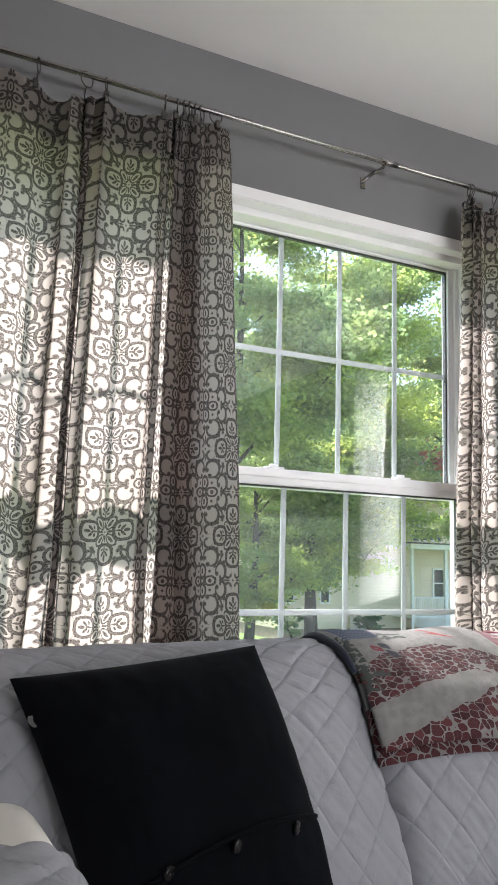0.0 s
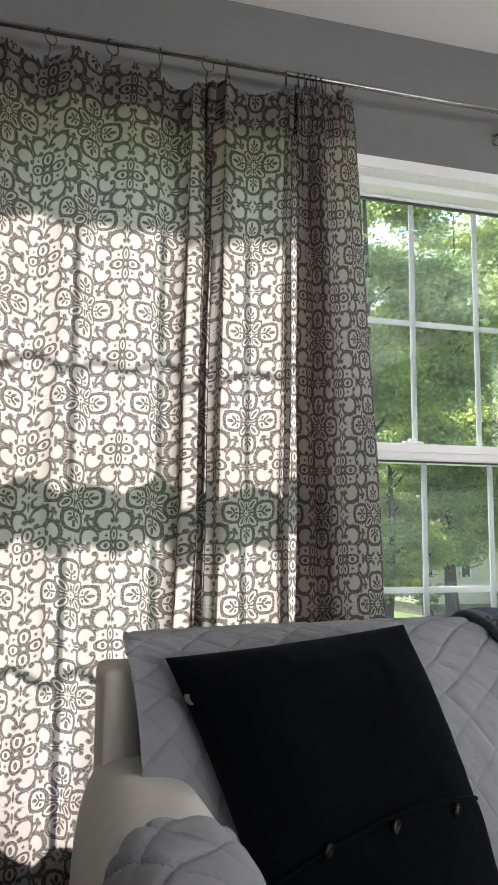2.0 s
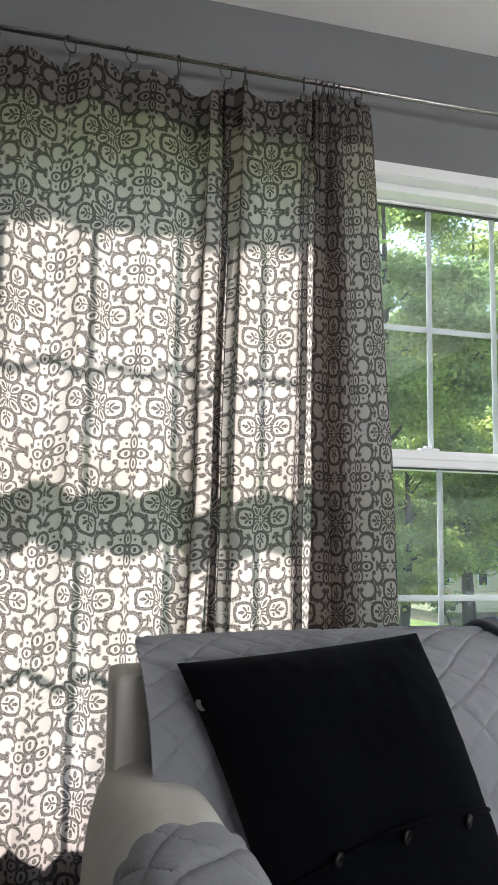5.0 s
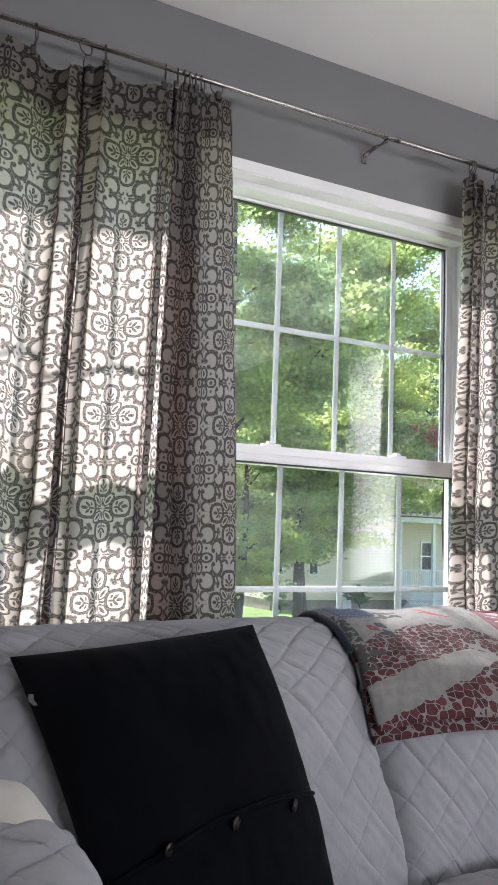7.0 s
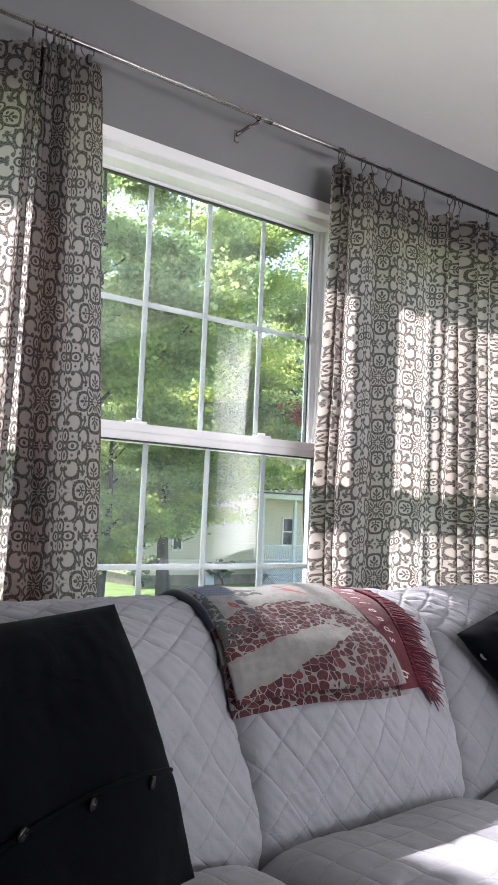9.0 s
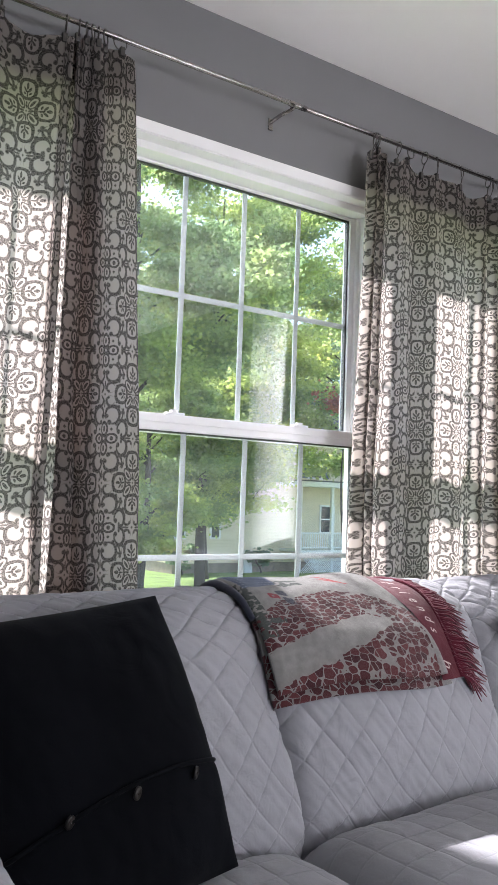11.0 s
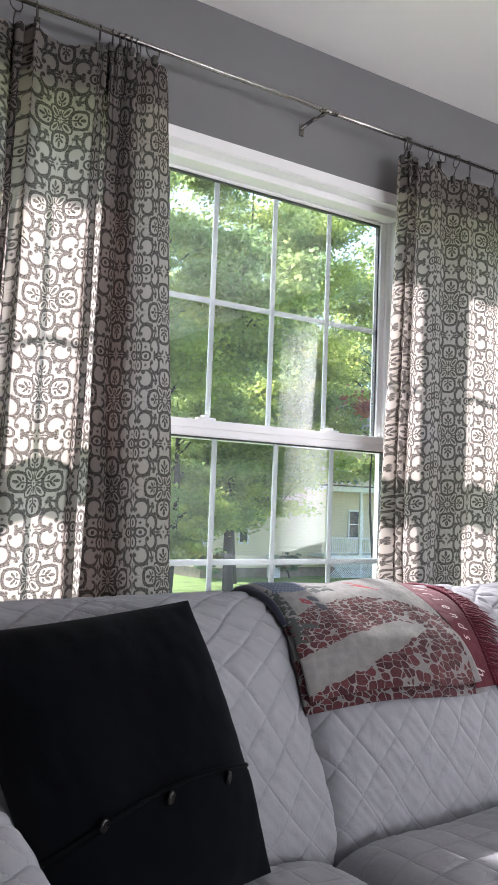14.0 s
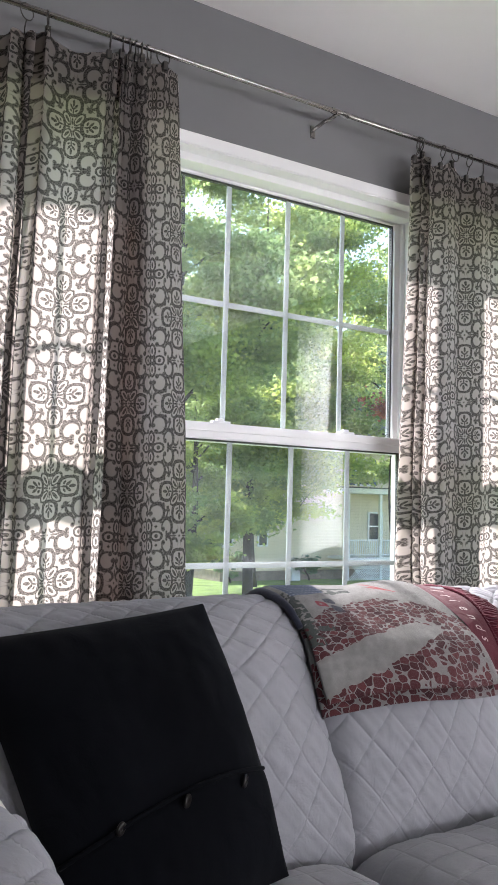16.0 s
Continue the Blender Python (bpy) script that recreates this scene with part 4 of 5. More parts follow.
# ---- folded throw ----
def throw_material():
    m, nt, b = material("woven_picture_throw", 0.95, spec=0.1)
    M = lambda op, a, c=None, d=None: math_node(nt, op, a, c, d)
    uv = nt.nodes.new("ShaderNodeUVMap")
    uv.uv_map = "cloth"
    sep = nt.nodes.new("ShaderNodeSeparateXYZ")
    nt.links.new(uv.outputs[0], sep.inputs[0])
    U, V = sep.outputs[0], sep.outputs[1]
    wob = nt.nodes.new("ShaderNodeTexNoise")
    wob.inputs["Scale"].default_value = 9
    nt.links.new(uv.outputs[0], wob.inputs["Vector"])
    Vw = M("ADD", V, M("MULTIPLY", M("SUBTRACT", wob.outputs[0], 0.5), 0.10))
    vor = nt.nodes.new("ShaderNodeTexVoronoi")
    vor.feature = "DISTANCE_TO_EDGE"
    vor.inputs["Scale"].default_value = 23
    vor.inputs["Randomness"].default_value = 0.72
    bend = nt.nodes.new("ShaderNodeVectorMath")
    bend.operation = "MULTIPLY_ADD"
    nt.links.new(wob.outputs["Color"], bend.inputs[0])
    bend.inputs[1].default_value = (0.05, 0.05, 0)
    nt.links.new(uv.outputs[0], bend.inputs[2])
    nt.links.new(bend.outputs[0], vor.inputs["Vector"])
    cell = nt.nodes.new("ShaderNodeTexVoronoi")
    cell.inputs["Scale"].default_value = 23
    cell.inputs["Randomness"].default_value = 0.72
    nt.links.new(bend.outputs[0], cell.inputs["Vector"])

    def inside(a, lo, hi):
        return M("MULTIPLY", M("GREATER_THAN", a, lo), M("LESS_THAN", a, hi))

    bow = M("MULTIPLY", M("SUBTRACT", U, 0.48), M("SUBTRACT", U, 0.48))
    Vb = M("SUBTRACT", Vw, M("MULTIPLY", bow, 1.05))
    upper = M("GREATER_THAN", Vb, 0.29)
    hole_x = M("DIVIDE", M("SUBTRACT", U, 0.34), 0.42)
    hole_y = M("DIVIDE", M("SUBTRACT", M("ADD", Vw, M("MULTIPLY", U, 0.36)), 0.90), 0.105)
    hole = M("LESS_THAN", M("ADD", M("MULTIPLY", hole_x, hole_x), M("MULTIPLY", hole_y, hole_y)), 1.0)
    tail = M("MULTIPLY", M("LESS_THAN", U, 0.35), inside(M("ADD", Vw, M("MULTIPLY", U, 0.36)), 0.80, 0.97))
    pale = M("MAXIMUM", hole, tail)
    right_pale = M("GREATER_THAN", M("ADD", U, M("MULTIPLY", M("SUBTRACT", 1.0, V), -0.10)), 0.93)
    zone = M("MULTIPLY", upper, M("MULTIPLY", M("SUBTRACT", 1.0, pale), M("SUBTRACT", 1.0, right_pale)))
    stone = M("MULTIPLY", zone, M("MULTIPLY", M("GREATER_THAN", vor.outputs["Distance"], 0.036), M("LESS_THAN", cell.outputs["Distance"], 0.66)))

    def mixc(f, a, c):
        x = nt.nodes.new("ShaderNodeMix")
        x.data_type = "RGBA"
        nt.links.new(f, x.inputs[0])
        for i, q in ((6, a), (7, c)):
            if isinstance(q, tuple):
                x.inputs[i].default_value = (*q, 1)
            else:
                nt.links.new(q, x.inputs[i])
        return x.outputs[2]

    red = mixc(cell.outputs["Color"], (0.038, 0.011, 0.015), (0.115, 0.032, 0.036))
    mott = noise_tex(nt, 60.0, 5.0)
    ground = mixc(mott.outputs[0], (0.13, 0.128, 0.127), (0.29, 0.285, 0.28))
    col = mixc(stone, ground, red)
    # green border of bushes at the top left, a blue building, small red and blue figures, a red streak
    bush_n = nt.nodes.new("ShaderNodeTexNoise")
    bush_n.inputs["Scale"].default_value = 26
    nt.links.new(uv.outputs[0], bush_n.inputs["Vector"])
    bush = M("MULTIPLY", M("GREATER_THAN", bush_n.outputs[0], 0.47), M("MULTIPLY", M("LESS_THAN", M("ADD", U, M("MULTIPLY", Vw, -0.06)), 0.03), inside(Vw, 0.1, 0.72)))
    bush2 = M("MULTIPLY", M("GREATER_THAN", bush_n.outputs[0], 0.45), M("MULTIPLY", inside(U, 0.25, 0.44), inside(Vw, 0.05, 0.16)))
    col = mixc(M("MAXIMUM", bush, bush2), col, (0.055, 0.065, 0.062))
    line = M("GREATER_THAN", M("SINE", M("MULTIPLY", U, 260.0)), 0.2)
    line2 = M("GREATER_THAN", M("SINE", M("MULTIPLY", V, 150.0)), 0.3)
    house = M("MULTIPLY", inside(U, 0.03, 0.27), M("LESS_THAN", M("ADD", Vw, M("MULTIPLY", U, 0.2)), 0.20))
    col = mixc(house, col, mixc(M("MULTIPLY", line, line2), (0.075, 0.095, 0.15), (0.22, 0.25, 0.32)))
    for cu, cv, ru, rv, c in ((0.165, 0.33, 0.034, 0.040, (0.22, 0.03, 0.045)), (0.235, 0.27, 0.034, 0.036, (0.055, 0.06, 0.085)), (0.245, 0.37, 0.032, 0.042, (0.045, 0.05, 0.07)), (0.10, 0.58, 0.05, 0.03, (0.05, 0.06, 0.06))):
        a, e = M("DIVIDE", M("SUBTRACT", U, cu), ru), M("DIVIDE", M("SUBTRACT", Vw, cv), rv)
        p4 = M("ADD", M("POWER", M("ABSOLUTE", a), 4.0), M("POWER", M("ABSOLUTE", e), 4.0))
        col = mixc(M("MULTIPLY", M("LESS_THAN", p4, 1.0), M("GREATER_THAN", bush_n.outputs[0], 0.36)), col, c)
    streak = M("MULTIPLY", inside(M("SUBTRACT", U, M("MULTIPLY", Vw, 0.55)), 0.575, 0.605), inside(Vw, 0.0, 0.17))
    streak2 = M("MULTIPLY", inside(M("SUBTRACT", U, M("MULTIPLY", Vw, 1.4)), 0.44, 0.47), inside(Vw, 0.10, 0.19))
    col = mixc(M("MAXIMUM", streak, streak2), col, (0.27, 0.05, 0.055))
    nt.links.new(col, b.inputs["Base Color"])
    wv = nt.nodes.new("ShaderNodeTexNoise")
    wv.inputs["Scale"].default_value, wv.inputs["Detail"].default_value = 330, 3
    nt.links.new(uv.outputs[0], wv.inputs["Vector"])
    nt.links.new(bump(nt, wv.outputs[0], 0.8, 0.0025), b.inputs["Normal"])
    b.inputs["Sheen Weight"].default_value = 0.15
    return m


THROW = throw_material()
BORDER = fabric("dark_red_woven_border", (0.075, 0.007, 0.016), 0.2)
LETTER = fabric("pale_woven_marks", (0.50, 0.42, 0.40), 0.15)

throw = thing("throw_blanket", "folded woven throw with red stone pattern, fringed, over the sofa back", "blanket", at=(1.15, 1.35, 0.62))


def lay_spot(s, x, out):
    """Point on the sofa's back at s along its outline (0 seat, 1 behind), out metres off its surface."""
    y, z = spline(BACK, s)
    e = 1e-3
    y2, z2 = spline(BACK, min(s + e, 1))
    y1, z1 = spline(BACK, max(s - e, 0))
    n = Vector((0, -(z2 - z1), (y2 - y1))).normalized()
    if n.y > 0 and s < 0.5:
        n = -n
    swell, crown = back_swell(x, s)
    return Vector((x, y - swell, z + crown)) + n * out


def throw_edges(v):
    """Left and right edge of the folded throw by v, 0 behind the top and 1 at the hanging edge."""
    return 0.846 + 0.012 * v, 1.200 + 0.085 * v


def throw_spot(u, v, out, low=0.0, x_more=0.0):
    xl, xr = throw_edges(v)
    x = xl + (xr + x_more - xl) * u
    hang = 0.238 + low + 0.014 * u + 0.008 * math.sin(u * 5)
    s = 0.70 + (hang - 0.70) * v
    ripple = 0.006 * noise.noise(Vector((u * 5, v * 4, 3))) + 0.004 * math.sin(u * 9 + v * 3)
    edge = min(1.0, min(u, 1 - u) / 0.05)
    return lay_spot(s, x, 0.010 + 0.010 * v + out + (0.012 * smoothstep(0.6, 1.0, v) if out > 0 else 0) + ripple - 0.010 * (1 - edge) ** 2)


gu, gv = [i / 90 for i in range(91)], [i / 80 for i in range(81)]


def throw_layer(name, out, low, x_more=0.0, v_from=0.0, picture=0.0):
    vs_ = [v_from + (1 - v_from) * v for v in gv]
    verts, faces = sheet(lambda u, v: throw_spot(u, v, out, low, x_more), gu, vs_)
    under_v, under_f = sheet(lambda u, v: throw_spot(u, v, out - 0.005, low, x_more), gu, vs_)
    uvs = [(u, (v - 0.27) / 0.73 + picture) for v in vs_ for u in gu]
    o = len(verts)
    nu, nv = len(gu), len(gv)
    f2 = [q[::-1] for q in faces] + [tuple(i + o for i in q) for q in under_f]
    rim = [i for i in range(nu)] + [j * nu + nu - 1 for j in range(1, nv)] + [(nv - 1) * nu + i for i in range(nu - 2, -1, -1)] + [j * nu for j in range(nv - 2, 0, -1)]
    for a, b in zip(rim, rim[1:] + rim[:1]):
        f2.append((a, b, b + o, a + o))
    return mesh_part(name, verts + under_v, f2, THROW, throw, uvs=uvs + uvs)


throw_layer("lower_fold", -0.005, 0.004, 0.035, 0.3, 0.22)
throw_layer("upper_fold", 0.006, 0.020)
# navy binding rolled along one side
mesh_part("binding", *tube([throw_spot(0.0, v * 0.62, 0.002) + Vector((-0.004, 0, 0)) for v in gv], [0.013 * (1 - 0.5 * v) for v in gv], 10), NAVY, throw, "rolled navy edge")


def border_spot(u, v, out=0.0):
    """Dark red border beside the picture: u across, v down."""
    xl, xr = throw_edges(v)
    x = xr - 0.012 + (0.125 - 0.055 * v) * u
    s = 0.70 + (0.255 - 0.70) * v
    return lay_spot(s, x, 0.012 + 0.009 * v + out - 0.006 * u + 0.004 * math.sin(v * 11 + u * 2))


mesh_part("border", *(lambda q: (q[0], [f[::-1] for f in q[1]]))(sheet(border_spot, [i / 14 for i in range(15)], gv)), BORDER, throw, "dark red woven border")
# the word woven down the border
rnd = random.Random(5)
for k, sign in enumerate("a friends h"):
    if sign == " ":
        continue
    face = bpy.data.curves.new("letter", "FONT")
    face.body, face.shear = sign, 0.35
    face_ob = new("letter", face)
    flat = bpy.data.meshes.new_from_object(face_ob)
    bpy.data.objects.remove(face_ob)
    lv, lf = [v.co.copy() for v in flat.vertices], [tuple(p.vertices) for p in flat.polygons]
    bpy.data.meshes.remove(flat)
    mesh_part("letter", [border_spot(0.30 + 0.44 * v.y, 0.20 + 0.072 * k + 0.075 * v.x, 0.0022) for v in lv], lf, LETTER, throw, smooth=False)
strands = []
for k in range(760):
    v0 = 0.02 + 0.98 * rnd.random()
    p = border_spot(1.0, v0, 0.0)
    L_ = 0.042 + 0.034 * rnd.random()
    d = Vector((0.75 + 0.4 * rnd.random(), -0.35 + 0.35 * rnd.random(), -0.15 - 0.9 * rnd.random() * v0)).normalized()
    q1 = p + d * L_ * 0.5 + Vector((0, 0, 0.006 * rnd.random()))
    q2 = p + d * L_ + Vector((0.004 * rnd.uniform(-1, 1), 0.004 * rnd.uniform(-1, 1), -0.014 * rnd.random()))
    q1.y = min(q1.y, 1.36 if q1.z > 0.8 else q1.y)
    strands.append(tube([p - d * 0.01, q1, q2], [0.0026, 0.0024, 0.0012], 4))
tagged(mesh_part("fringe", *merged(*strands), FRINGE, throw, "dark red yarn fringe"), kind="stuff")

# the sofa with all that lies on it, pushed to its place
for ob in (sofa, cushion, throw):
    ob.location += SOFA_MOVE

# ---- outside ----
GZ = -1.1
gv_, gf_ = sheet(lambda u, v: Vector(((u - 0.5) * 1600, 2.05 + 900 * v * v, GZ - 1.45 * smoothstep(0.0, 0.04, v * v) + 0.15 * noise.noise(Vector((u * 400, v * 60, 0))))), [i / 160 for i in range(161)], [j / 160 for j in range(161)])
tagged(new("ground", mesh_of("ground", gv_, gf_, GRASS, True)), "sunlit green lawn outside the window", "lawn", kind="structure")


def ground_z(y):
    return GZ - 1.45 * smoothstep(0.0, 0.04, (y - 2.05) / 900)


def tree(name, label, x, y, height, radius, low, leaves, size, mat, seed, trunk_r=0.16, clumps=120, category="tree"):
    rnd_ = random.Random(seed)
    x += 0.014 * y
    gz = ground_z(y)
    t = thing(name, label, category, at=(x, y, gz))
    lean = rnd_.uniform(-0.3, 0.3)
    axis = [Vector((x + lean * s * s + 0.12 * math.sin(5 * s + seed), y + 0.1 * math.sin(4 * s), gz + 0.02 + height * 0.86 * s)) for s in [i / 10 for i in range(11)]]
    pieces = [tube(axis, [trunk_r * (1.15 - s / 10 * 1.05) for s in range(11)], 9)]
    centres = []
    zc, rz = gz + (low + height) / 2, (height - low) / 2
    limbs = 18
    for k in range(limbs):
        s = rnd_.uniform(max(0.16, low / height), 0.92)
        a0 = axis[min(9, int(s * 10))].lerp(axis[min(10, int(s * 10) + 1)], s * 10 - int(s * 10))
        ang = k * 2.4 + rnd_.uniform(-0.4, 0.4)
        reach = radius * rnd_.uniform(0.6, 1.0) * math.sqrt(max(0.08, 1 - ((a0.z - zc) / rz) ** 2 * 0.8))
        tip = a0 + Vector((math.cos(ang) * reach, math.sin(ang) * reach, reach * rnd_.uniform(0.1, 0.55)))
        mid = a0.lerp(tip, 0.5) + Vector((rnd_.uniform(-0.2, 0.2), rnd_.uniform(-0.2, 0.2), 0.15 * reach))
        r0 = trunk_r * 0.42 * (1.1 - s)
        pieces.append(tube([a0, a0.lerp(mid, 0.5) + Vector((0, 0, 0.05 * reach)), mid, mid.lerp(tip, 0.5), tip], [r0, r0 * 0.8, r0 * 0.6, r0 * 0.4, r0 * 0.15], 6))
        for q in (0.35, 0.5, 0.65, 0.8, 0.92, 1.0):
            centres.append(mid.lerp(tip, (q - 0.5) * 2) if q > 0.5 else a0.lerp(mid, q * 2))
        for q in range(3):
            b0 = mid.lerp(tip, rnd_.uniform(0.0, 0.8))
            b1 = b0 + Vector((rnd_.uniform(-1, 1), rnd_.uniform(-1, 1), rnd_.uniform(-0.2, 0.8))) * radius * 0.3
            pieces.append(tube([b0, b0.lerp(b1, 0.5) + Vector((0, 0, 0.05)), b1], [r0 * 0.4, r0 * 0.25, r0 * 0.08], 5))
            centres.append(b1)
    while len(centres) < clumps:
        v = Vector((rnd_.gauss(0, 1), rnd_.gauss(0, 1), rnd_.gauss(0, 1))).normalized() * rnd_.uniform(0.55, 1.0)
        centres.append(Vector((x + v.x * radius, y + v.y * radius, zc + v.z * rz)))
    mesh_part("trunk", *merged(*pieces), BARK, t)
    rs = np.random.RandomState(seed)
    C = np.array([tuple(c) for c in centres])
    pick = rs.randint(0, len(C), leaves)
    spread = radius * rs.uniform(0.045, 0.11, len(C))[pick]
    P = C[pick] + rs.normal(0, 1, (leaves, 3)) * spread[:, None] * np.array([1.1, 1.1, 0.38])
    P = P[P[:, 2] > gz + 0.1]
    n_ = len(P)
    d = rs.normal(0, 1, (n_, 3)) * np.array([1, 1, 0.45])
    d /= np.linalg.norm(d, axis=1)[:, None]
    s = np.cross(d, rs.normal(0, 1, (n_, 3)))
    s /= np.linalg.norm(s, axis=1)[:, None]
    ln = size * rs.uniform(0.6, 1.3, n_)[:, None]
    tip, base, l_, r_ = P + d * ln * 0.6, P - d * ln * 0.5, P + s * ln * 0.42 - d * ln * 0.05, P - s * ln * 0.42 - d * ln * 0.05
    drop = np.array([0, 0, -0.12]) * ln
    V_ = np.stack([base, l_ + drop, tip, r_ + drop], 1).reshape(-1, 3)
    F_ = np.arange(n_ * 4).reshape(-1, 4)
    mesh_part("crown", V_.tolist(), F_.tolist(), mat, t, smooth=False)
    return t


tree("tree", "tall leafy maple with bright yellow-green leaves", 6.9, 15.5, 13.5, 4.2, 4.2, 90000, 0.11, LEAF, 11, 0.16, 130)
tree("tree", "tall leafy maple with a dark bare lower trunk", 13.6, 23.5, 16.5, 5.2, 2.6, 120000, 0.125, LEAF, 23, 0.17, 230)
tree("tree", "leafy tree with low branches beside the lawn", 9.1, 19.0, 7.0, 2.5, 0.5, 50000, 0.105, LEAF, 37, 0.14, 150)
tree("tree", "tall leafy tree near the far house", 23.0, 26.5, 15.0, 5.2, 4.0, 90000, 0.14, LEAF, 41, 0.2, 200)
tree("tree", "tall tree with dark green leaves", 6.0, 30.0, 17.0, 6.0, 2.5, 36000, 0.17, LEAF_DARK, 53, 0.28, 200)
tree("tree", "tall leafy tree standing before the house wall", 14.75, 25.5, 10.5, 4.0, 2.1, 90000, 0.125, LEAF, 43, 0.13, 240)
tree("tree", "leafy young tree with hanging lower boughs", 16.4, 28.0, 8.2, 3.4, 2.7, 60000, 0.12, LEAF, 47, 0.1, 200)
tree("tree", "tall dark-leaved tree behind the house", 24.0, 47.0, 22.0, 8.5, 4.0, 36000, 0.24, LEAF_DARK, 61, 0.3, 220)
tree("tree", "tall dark-leaved tree behind the house", 38.0, 50.0, 22.0, 9.0, 4.0, 30000, 0.25, LEAF_DARK, 67, 0.3, 220)
tree("ornamental_tree", "small tree with red leaves", 16.95, 20.0, 7.75, 2.2, 6.7, 900, 0.13, LEAF_RED, 71, 0.05, 54)
tree("shrub", "rounded green shrub by the house wall", 16.6, 30.6, 1.3, 0.8, 0.2, 2500, 0.12, LEAF_DARK, 83, 0.04, 60, "shrub")
tree("shrub", "rounded green shrub by the house wall", 21.0, 30.9, 1.1, 0.7, 0.2, 2200, 0.12, LEAF_DARK, 89, 0.04, 60, "shrub")

# far woods
rs = np.random.RandomState(9)
n_ = 26000
P = np.stack([rs.uniform(-60, 120, n_), rs.uniform(75, 105, n_), np.zeros(n_)], 1)
P[:, 2] = -2 + rs.beta(1.4, 1.3, n_) * (16 + 6 * np.sin(P[:, 0] * 0.21) + 3 * np.sin(P[:, 0] * 0.7))
a = rs.normal(0, 1, (n_, 3)); a /= np.linalg.norm(a, axis=1)[:, None]
b = np.cross(a, rs.normal(0, 1, (n_, 3))); b /= np.linalg.norm(b, axis=1)[:, None]
sz = rs.uniform(0.5, 1.3, (n_, 1))
V_ = np.stack([P - a * sz, P + b * sz * 0.6, P + a * sz, P - b * sz * 0.6], 1).reshape(-1, 3)
tagged(new("far_woods", mesh_of("far_woods", V_.tolist(), np.arange(n_ * 4).reshape(-1, 4).tolist(), LEAF_DARK)), "distant band of green woods", "woods", kind="stuff")


# neighbour's house
HX0, HX1, HY0, HY1 = 16.75, 31.0, 31.8, 40.0
hz = ground_z(HY0) + 0.6
house = thing("house", "cream clapboard house with white porch and grey roof", "house", at=((HX0 + HX1) / 2, HY0, hz))
part("foundation", boxes(((HX0 + 0.05, HY0 + 0.05, hz - 0.1), (HX1 - 0.05, HY1, hz + 0.45))), BLOCK, house, "tan foundation wall")
wall_top = hz + 6.6
w_ob = part("wall", boxes(((HX0, HY0, hz + 0.45), (HX1, HY1, wall_top))), SIDING, house, "cream clapboard siding")
sid = []
k = 0
while hz + 0.45 + k * 0.15 < wall_top - 0.1:
    z0 = hz + 0.45 + k * 0.15
    V0 = [(HX0 - 0.02, HY0 - 0.055, z0 + 0.15), (HX1 + 0.02, HY0 - 0.055, z0 + 0.15), (HX1 + 0.02, HY0 - 0.085, z0 + 0.03), (HX0 - 0.02, HY0 - 0.085, z0 + 0.03), (HX0 - 0.02, HY0, z0 + 0.03), (HX1 + 0.02, HY0, z0 + 0.03)]
    sid.append((V0, [(0, 3, 2, 1), (3, 4, 5, 2)]))
    k += 1
tagged(mesh_part("clapboards", *merged(*sid), SIDING, house, "cream clapboards", smooth=False), kind="stuff")
rv = [(HX0 - 0.5, HY0 - 0.5, wall_top), (HX1 + 0.5, HY0 - 0.5, wall_top), (HX1 + 0.5, (HY0 + HY1) / 2, wall_top + 2.6), (HX0 - 0.5, (HY0 + HY1) / 2, wall_top + 2.6), (HX0 - 0.5, HY1 + 0.5, wall_top), (HX1 + 0.5, HY1 + 0.5, wall_top)]
mesh_part("roof", rv, [(0, 1, 2, 3), (3, 2, 5, 4), (0, 3, 4), (1, 5, 2), (0, 4, 5, 1)], ROOF, house, "grey shingle roof", smooth=False)


def house_window(x, z, w, h, shutters):
    wob = part("window", boxes(((x - w / 2 - 0.08, HY0 - 0.14, z - h / 2 - 0.08), (x - w / 2, HY0 - 0.02, z + h / 2 + 0.08)), ((x + w / 2, HY0 - 0.14, z - h / 2 - 0.08), (x + w / 2 + 0.08, HY0 - 0.02, z + h / 2 + 0.08)),
                               ((x - w / 2, HY0 - 0.14, z + h / 2), (x + w / 2, HY0 - 0.02, z + h / 2 + 0.08)), ((x - w / 2, HY0 - 0.14, z - h / 2 - 0.08), (x + w / 2, HY0 - 0.02, z - h / 2)),
                               ((x - w / 2, HY0 - 0.13, z - 0.03), (x + w / 2, HY0 - 0.10, z + 0.03))), HOUSE_WHITE, house, "white-framed sash window")
    part("pane", boxes(((x - w / 2, HY0 - 0.110, z - h / 2), (x + w / 2, HY0 - 0.105, z + h / 2))), HOUSE_GLASS, wob)
    if shutters:
        for s_ in (-1, 1):
            c_ = x + s_ * (w / 2 + 0.30)
            part("shutter", boxes(((c_ - 0.19, HY0 - 0.145, z - h / 2 - 0.05), (c_ + 0.19, HY0 - 0.10, z + h / 2 + 0.05)), bevel=0.01), SHUTTER, wob, "dark blue shutter")


house_window(18.92, 0.42, 0.42, 1.2, False)
house_window(17.05, 0.42, 0.42, 1.2, False)
house_window(24.75, 3.45, 0.80, 1.2, True)
house_window(28.2, 3.45, 0.80, 1.2, True)
house_window(25.6, 0.75, 0.80, 1.3, False)
house_window(28.2, 0.75, 0.80, 1.3, False)
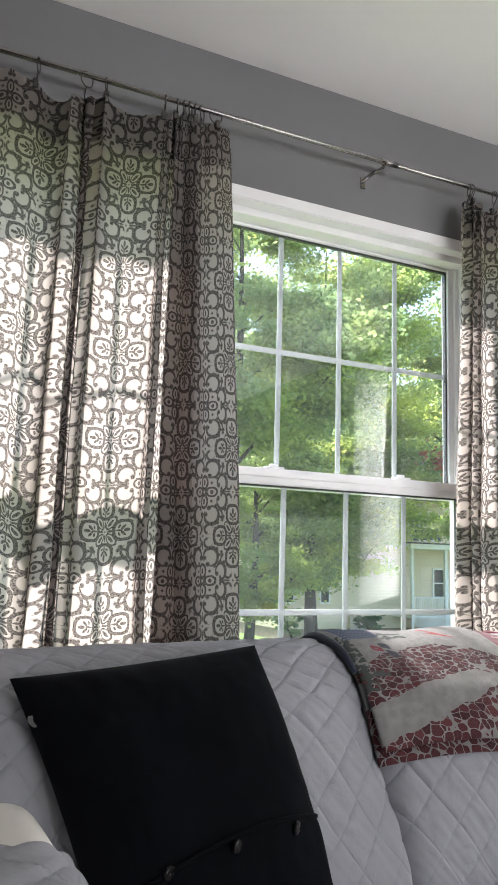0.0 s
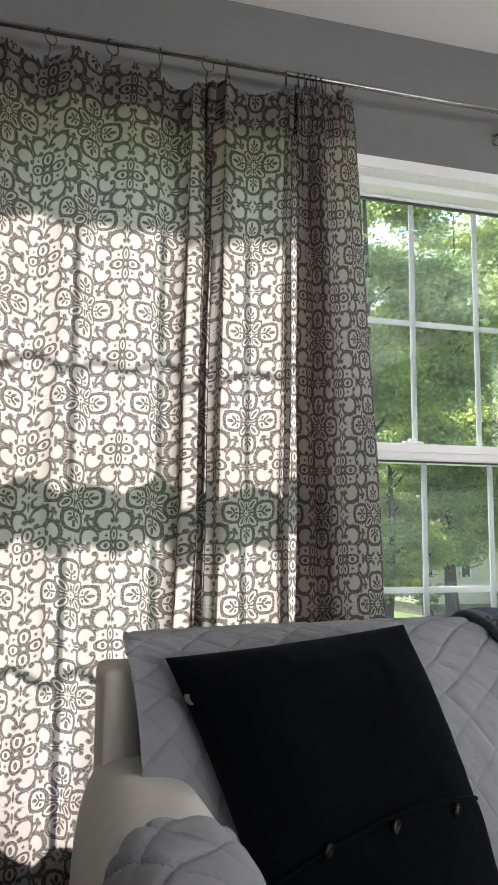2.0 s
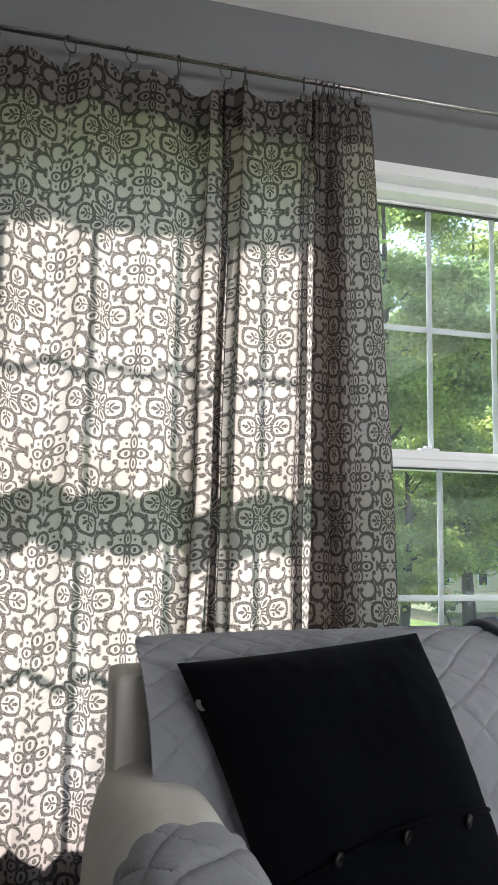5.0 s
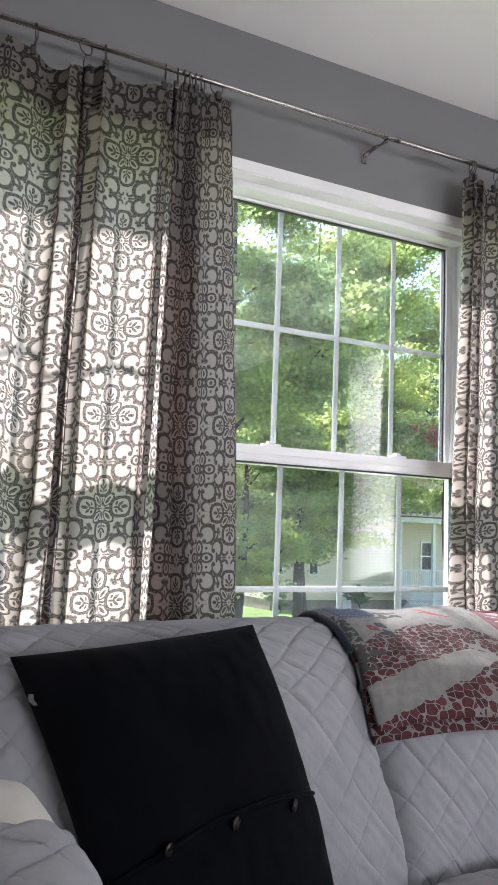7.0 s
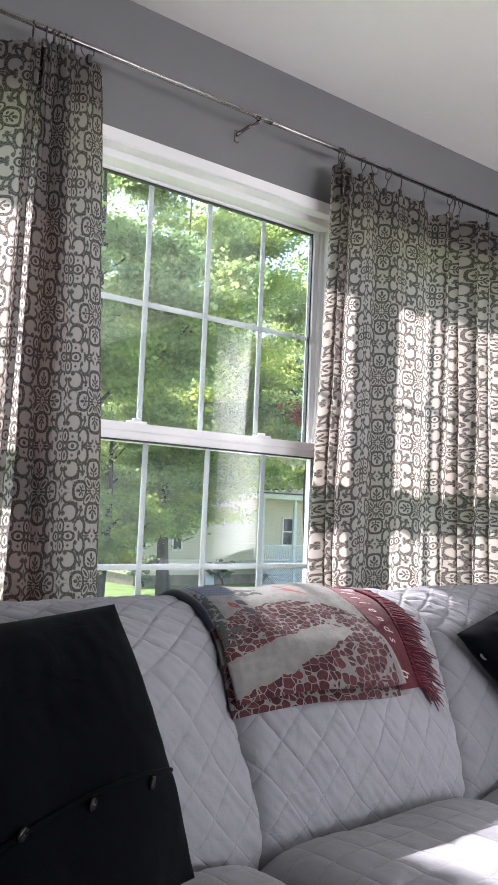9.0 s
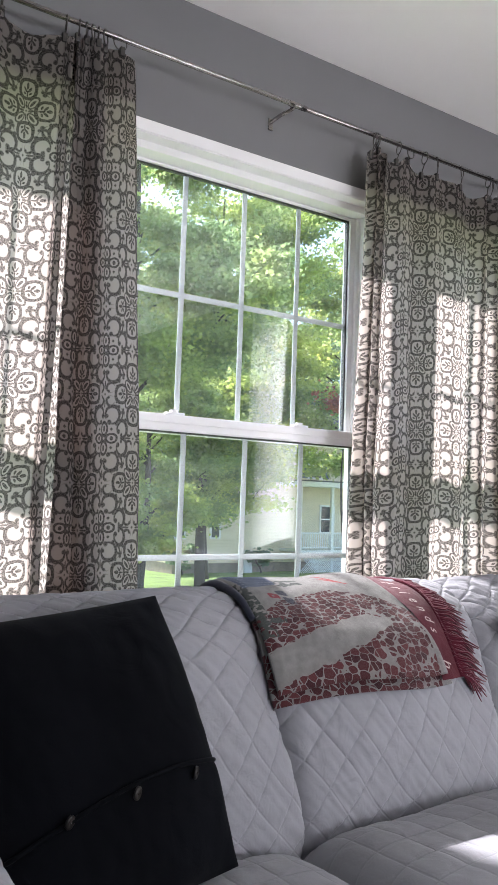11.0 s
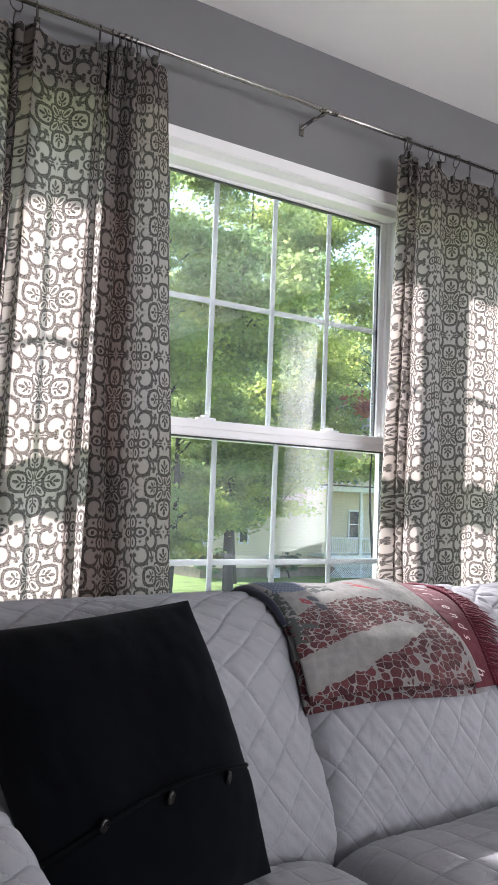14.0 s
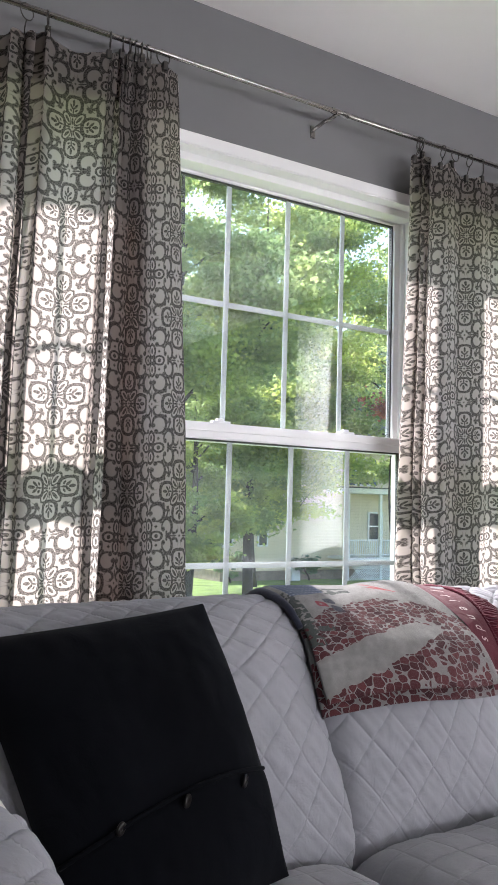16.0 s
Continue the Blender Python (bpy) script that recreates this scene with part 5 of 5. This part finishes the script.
# porch
PX0, PX1, PY = 22.7, 30.8, 30.2
PZ = -0.70
part("porch_floor", boxes(((PX0, PY, PZ - 0.12), (PX1, HY0, PZ))), HOUSE_WHITE, house)
part("porch_roof", boxes(((PX0 - 0.2, PY - 0.2, 2.36), (PX1 + 0.2, HY0, 2.60)), bevel=0.02), HOUSE_WHITE, house)
part("porch_shingles", boxes(((PX0 - 0.25, PY - 0.25, 2.60), (PX1 + 0.25, HY0, 2.66))), ROOF, house)
for px in (PX0 + 0.08, 24.75, 26.8, 28.8, PX1 - 0.08):
    part("porch_post", boxes(((px - 0.07, PY + 0.02, PZ), (px + 0.07, PY + 0.16, 2.36)), ((px - 0.10, PY - 0.01, PZ), (px + 0.10, PY + 0.19, PZ + 0.2)), bevel=0.008), HOUSE_WHITE, house)
rail = part("railing", boxes(((PX0 + 0.15, PY + 0.06, 0.08), (PX1 - 0.15, PY + 0.13, 0.15)), ((PX0 + 0.15, PY + 0.07, -0.60), (PX1 - 0.15, PY + 0.12, -0.55))), HOUSE_WHITE, house, "white porch railing")
bal = boxes(((-0.02, -0.02, -0.555), (0.02, 0.02, 0.085)))
bal_me = bpy.data.meshes.new("baluster")
bal.to_mesh(bal_me)
bal.free()
bal_me.materials.append(HOUSE_WHITE)
for i in range(60):
    o = new("baluster", bal_me)
    o.location = (PX0 + 0.22 + i * 0.13, PY + 0.095, 0)
    under(o, rail)
lat = []
for i in range(-16, 70):
    for sg in (1, -1):
        xa = PX0 + 0.13 * i
        a = Vector((xa, PY + 0.03 + 0.012 * sg, hz - 0.02))
        b = Vector((xa + 1.15, PY + 0.03 + 0.012 * sg, PZ - 0.12))
        if sg < 0:
            a.x, b.x = b.x, a.x
        if min(a.x, b.x) > PX0 - 0.01 and max(a.x, b.x) < PX1:
            d_ = (b - a).normalized()
            w_ = Vector((-d_.z, 0, d_.x)) * 0.02
            lat.append(([a - w_, b - w_, b + w_, a + w_], [(0, 1, 2, 3)]))
tagged(mesh_part("lattice", *merged(*lat), HOUSE_WHITE, house, "white porch lattice", smooth=False), kind="stuff")
for lx in (PX0 + 0.06, 24.75, 26.8, 28.8, PX1 - 0.06):
    part("lattice_post", boxes(((lx - 0.06, PY - 0.02, hz - 0.05), (lx + 0.06, PY + 0.02, PZ - 0.12))), HOUSE_WHITE, house)
# utility box by the wall
ub = thing("utility_box", "pale grey utility box standing by the house wall", "utility box", at=(20.5, 31.4, hz))
part("cabinet", boxes(((20.25, 31.2, hz), (20.75, 31.65, hz + 1.0)), bevel=0.03), HOUSE_WHITE, ub)
part("lid", boxes(((20.22, 31.17, hz + 1.0), (20.78, 31.68, hz + 1.06)), bevel=0.02), HOUSE_WHITE, ub)
# both stand on the lower lawn
for ob in (house, ub):
    ob.location += Vector((0.5, 0.0, -0.6))
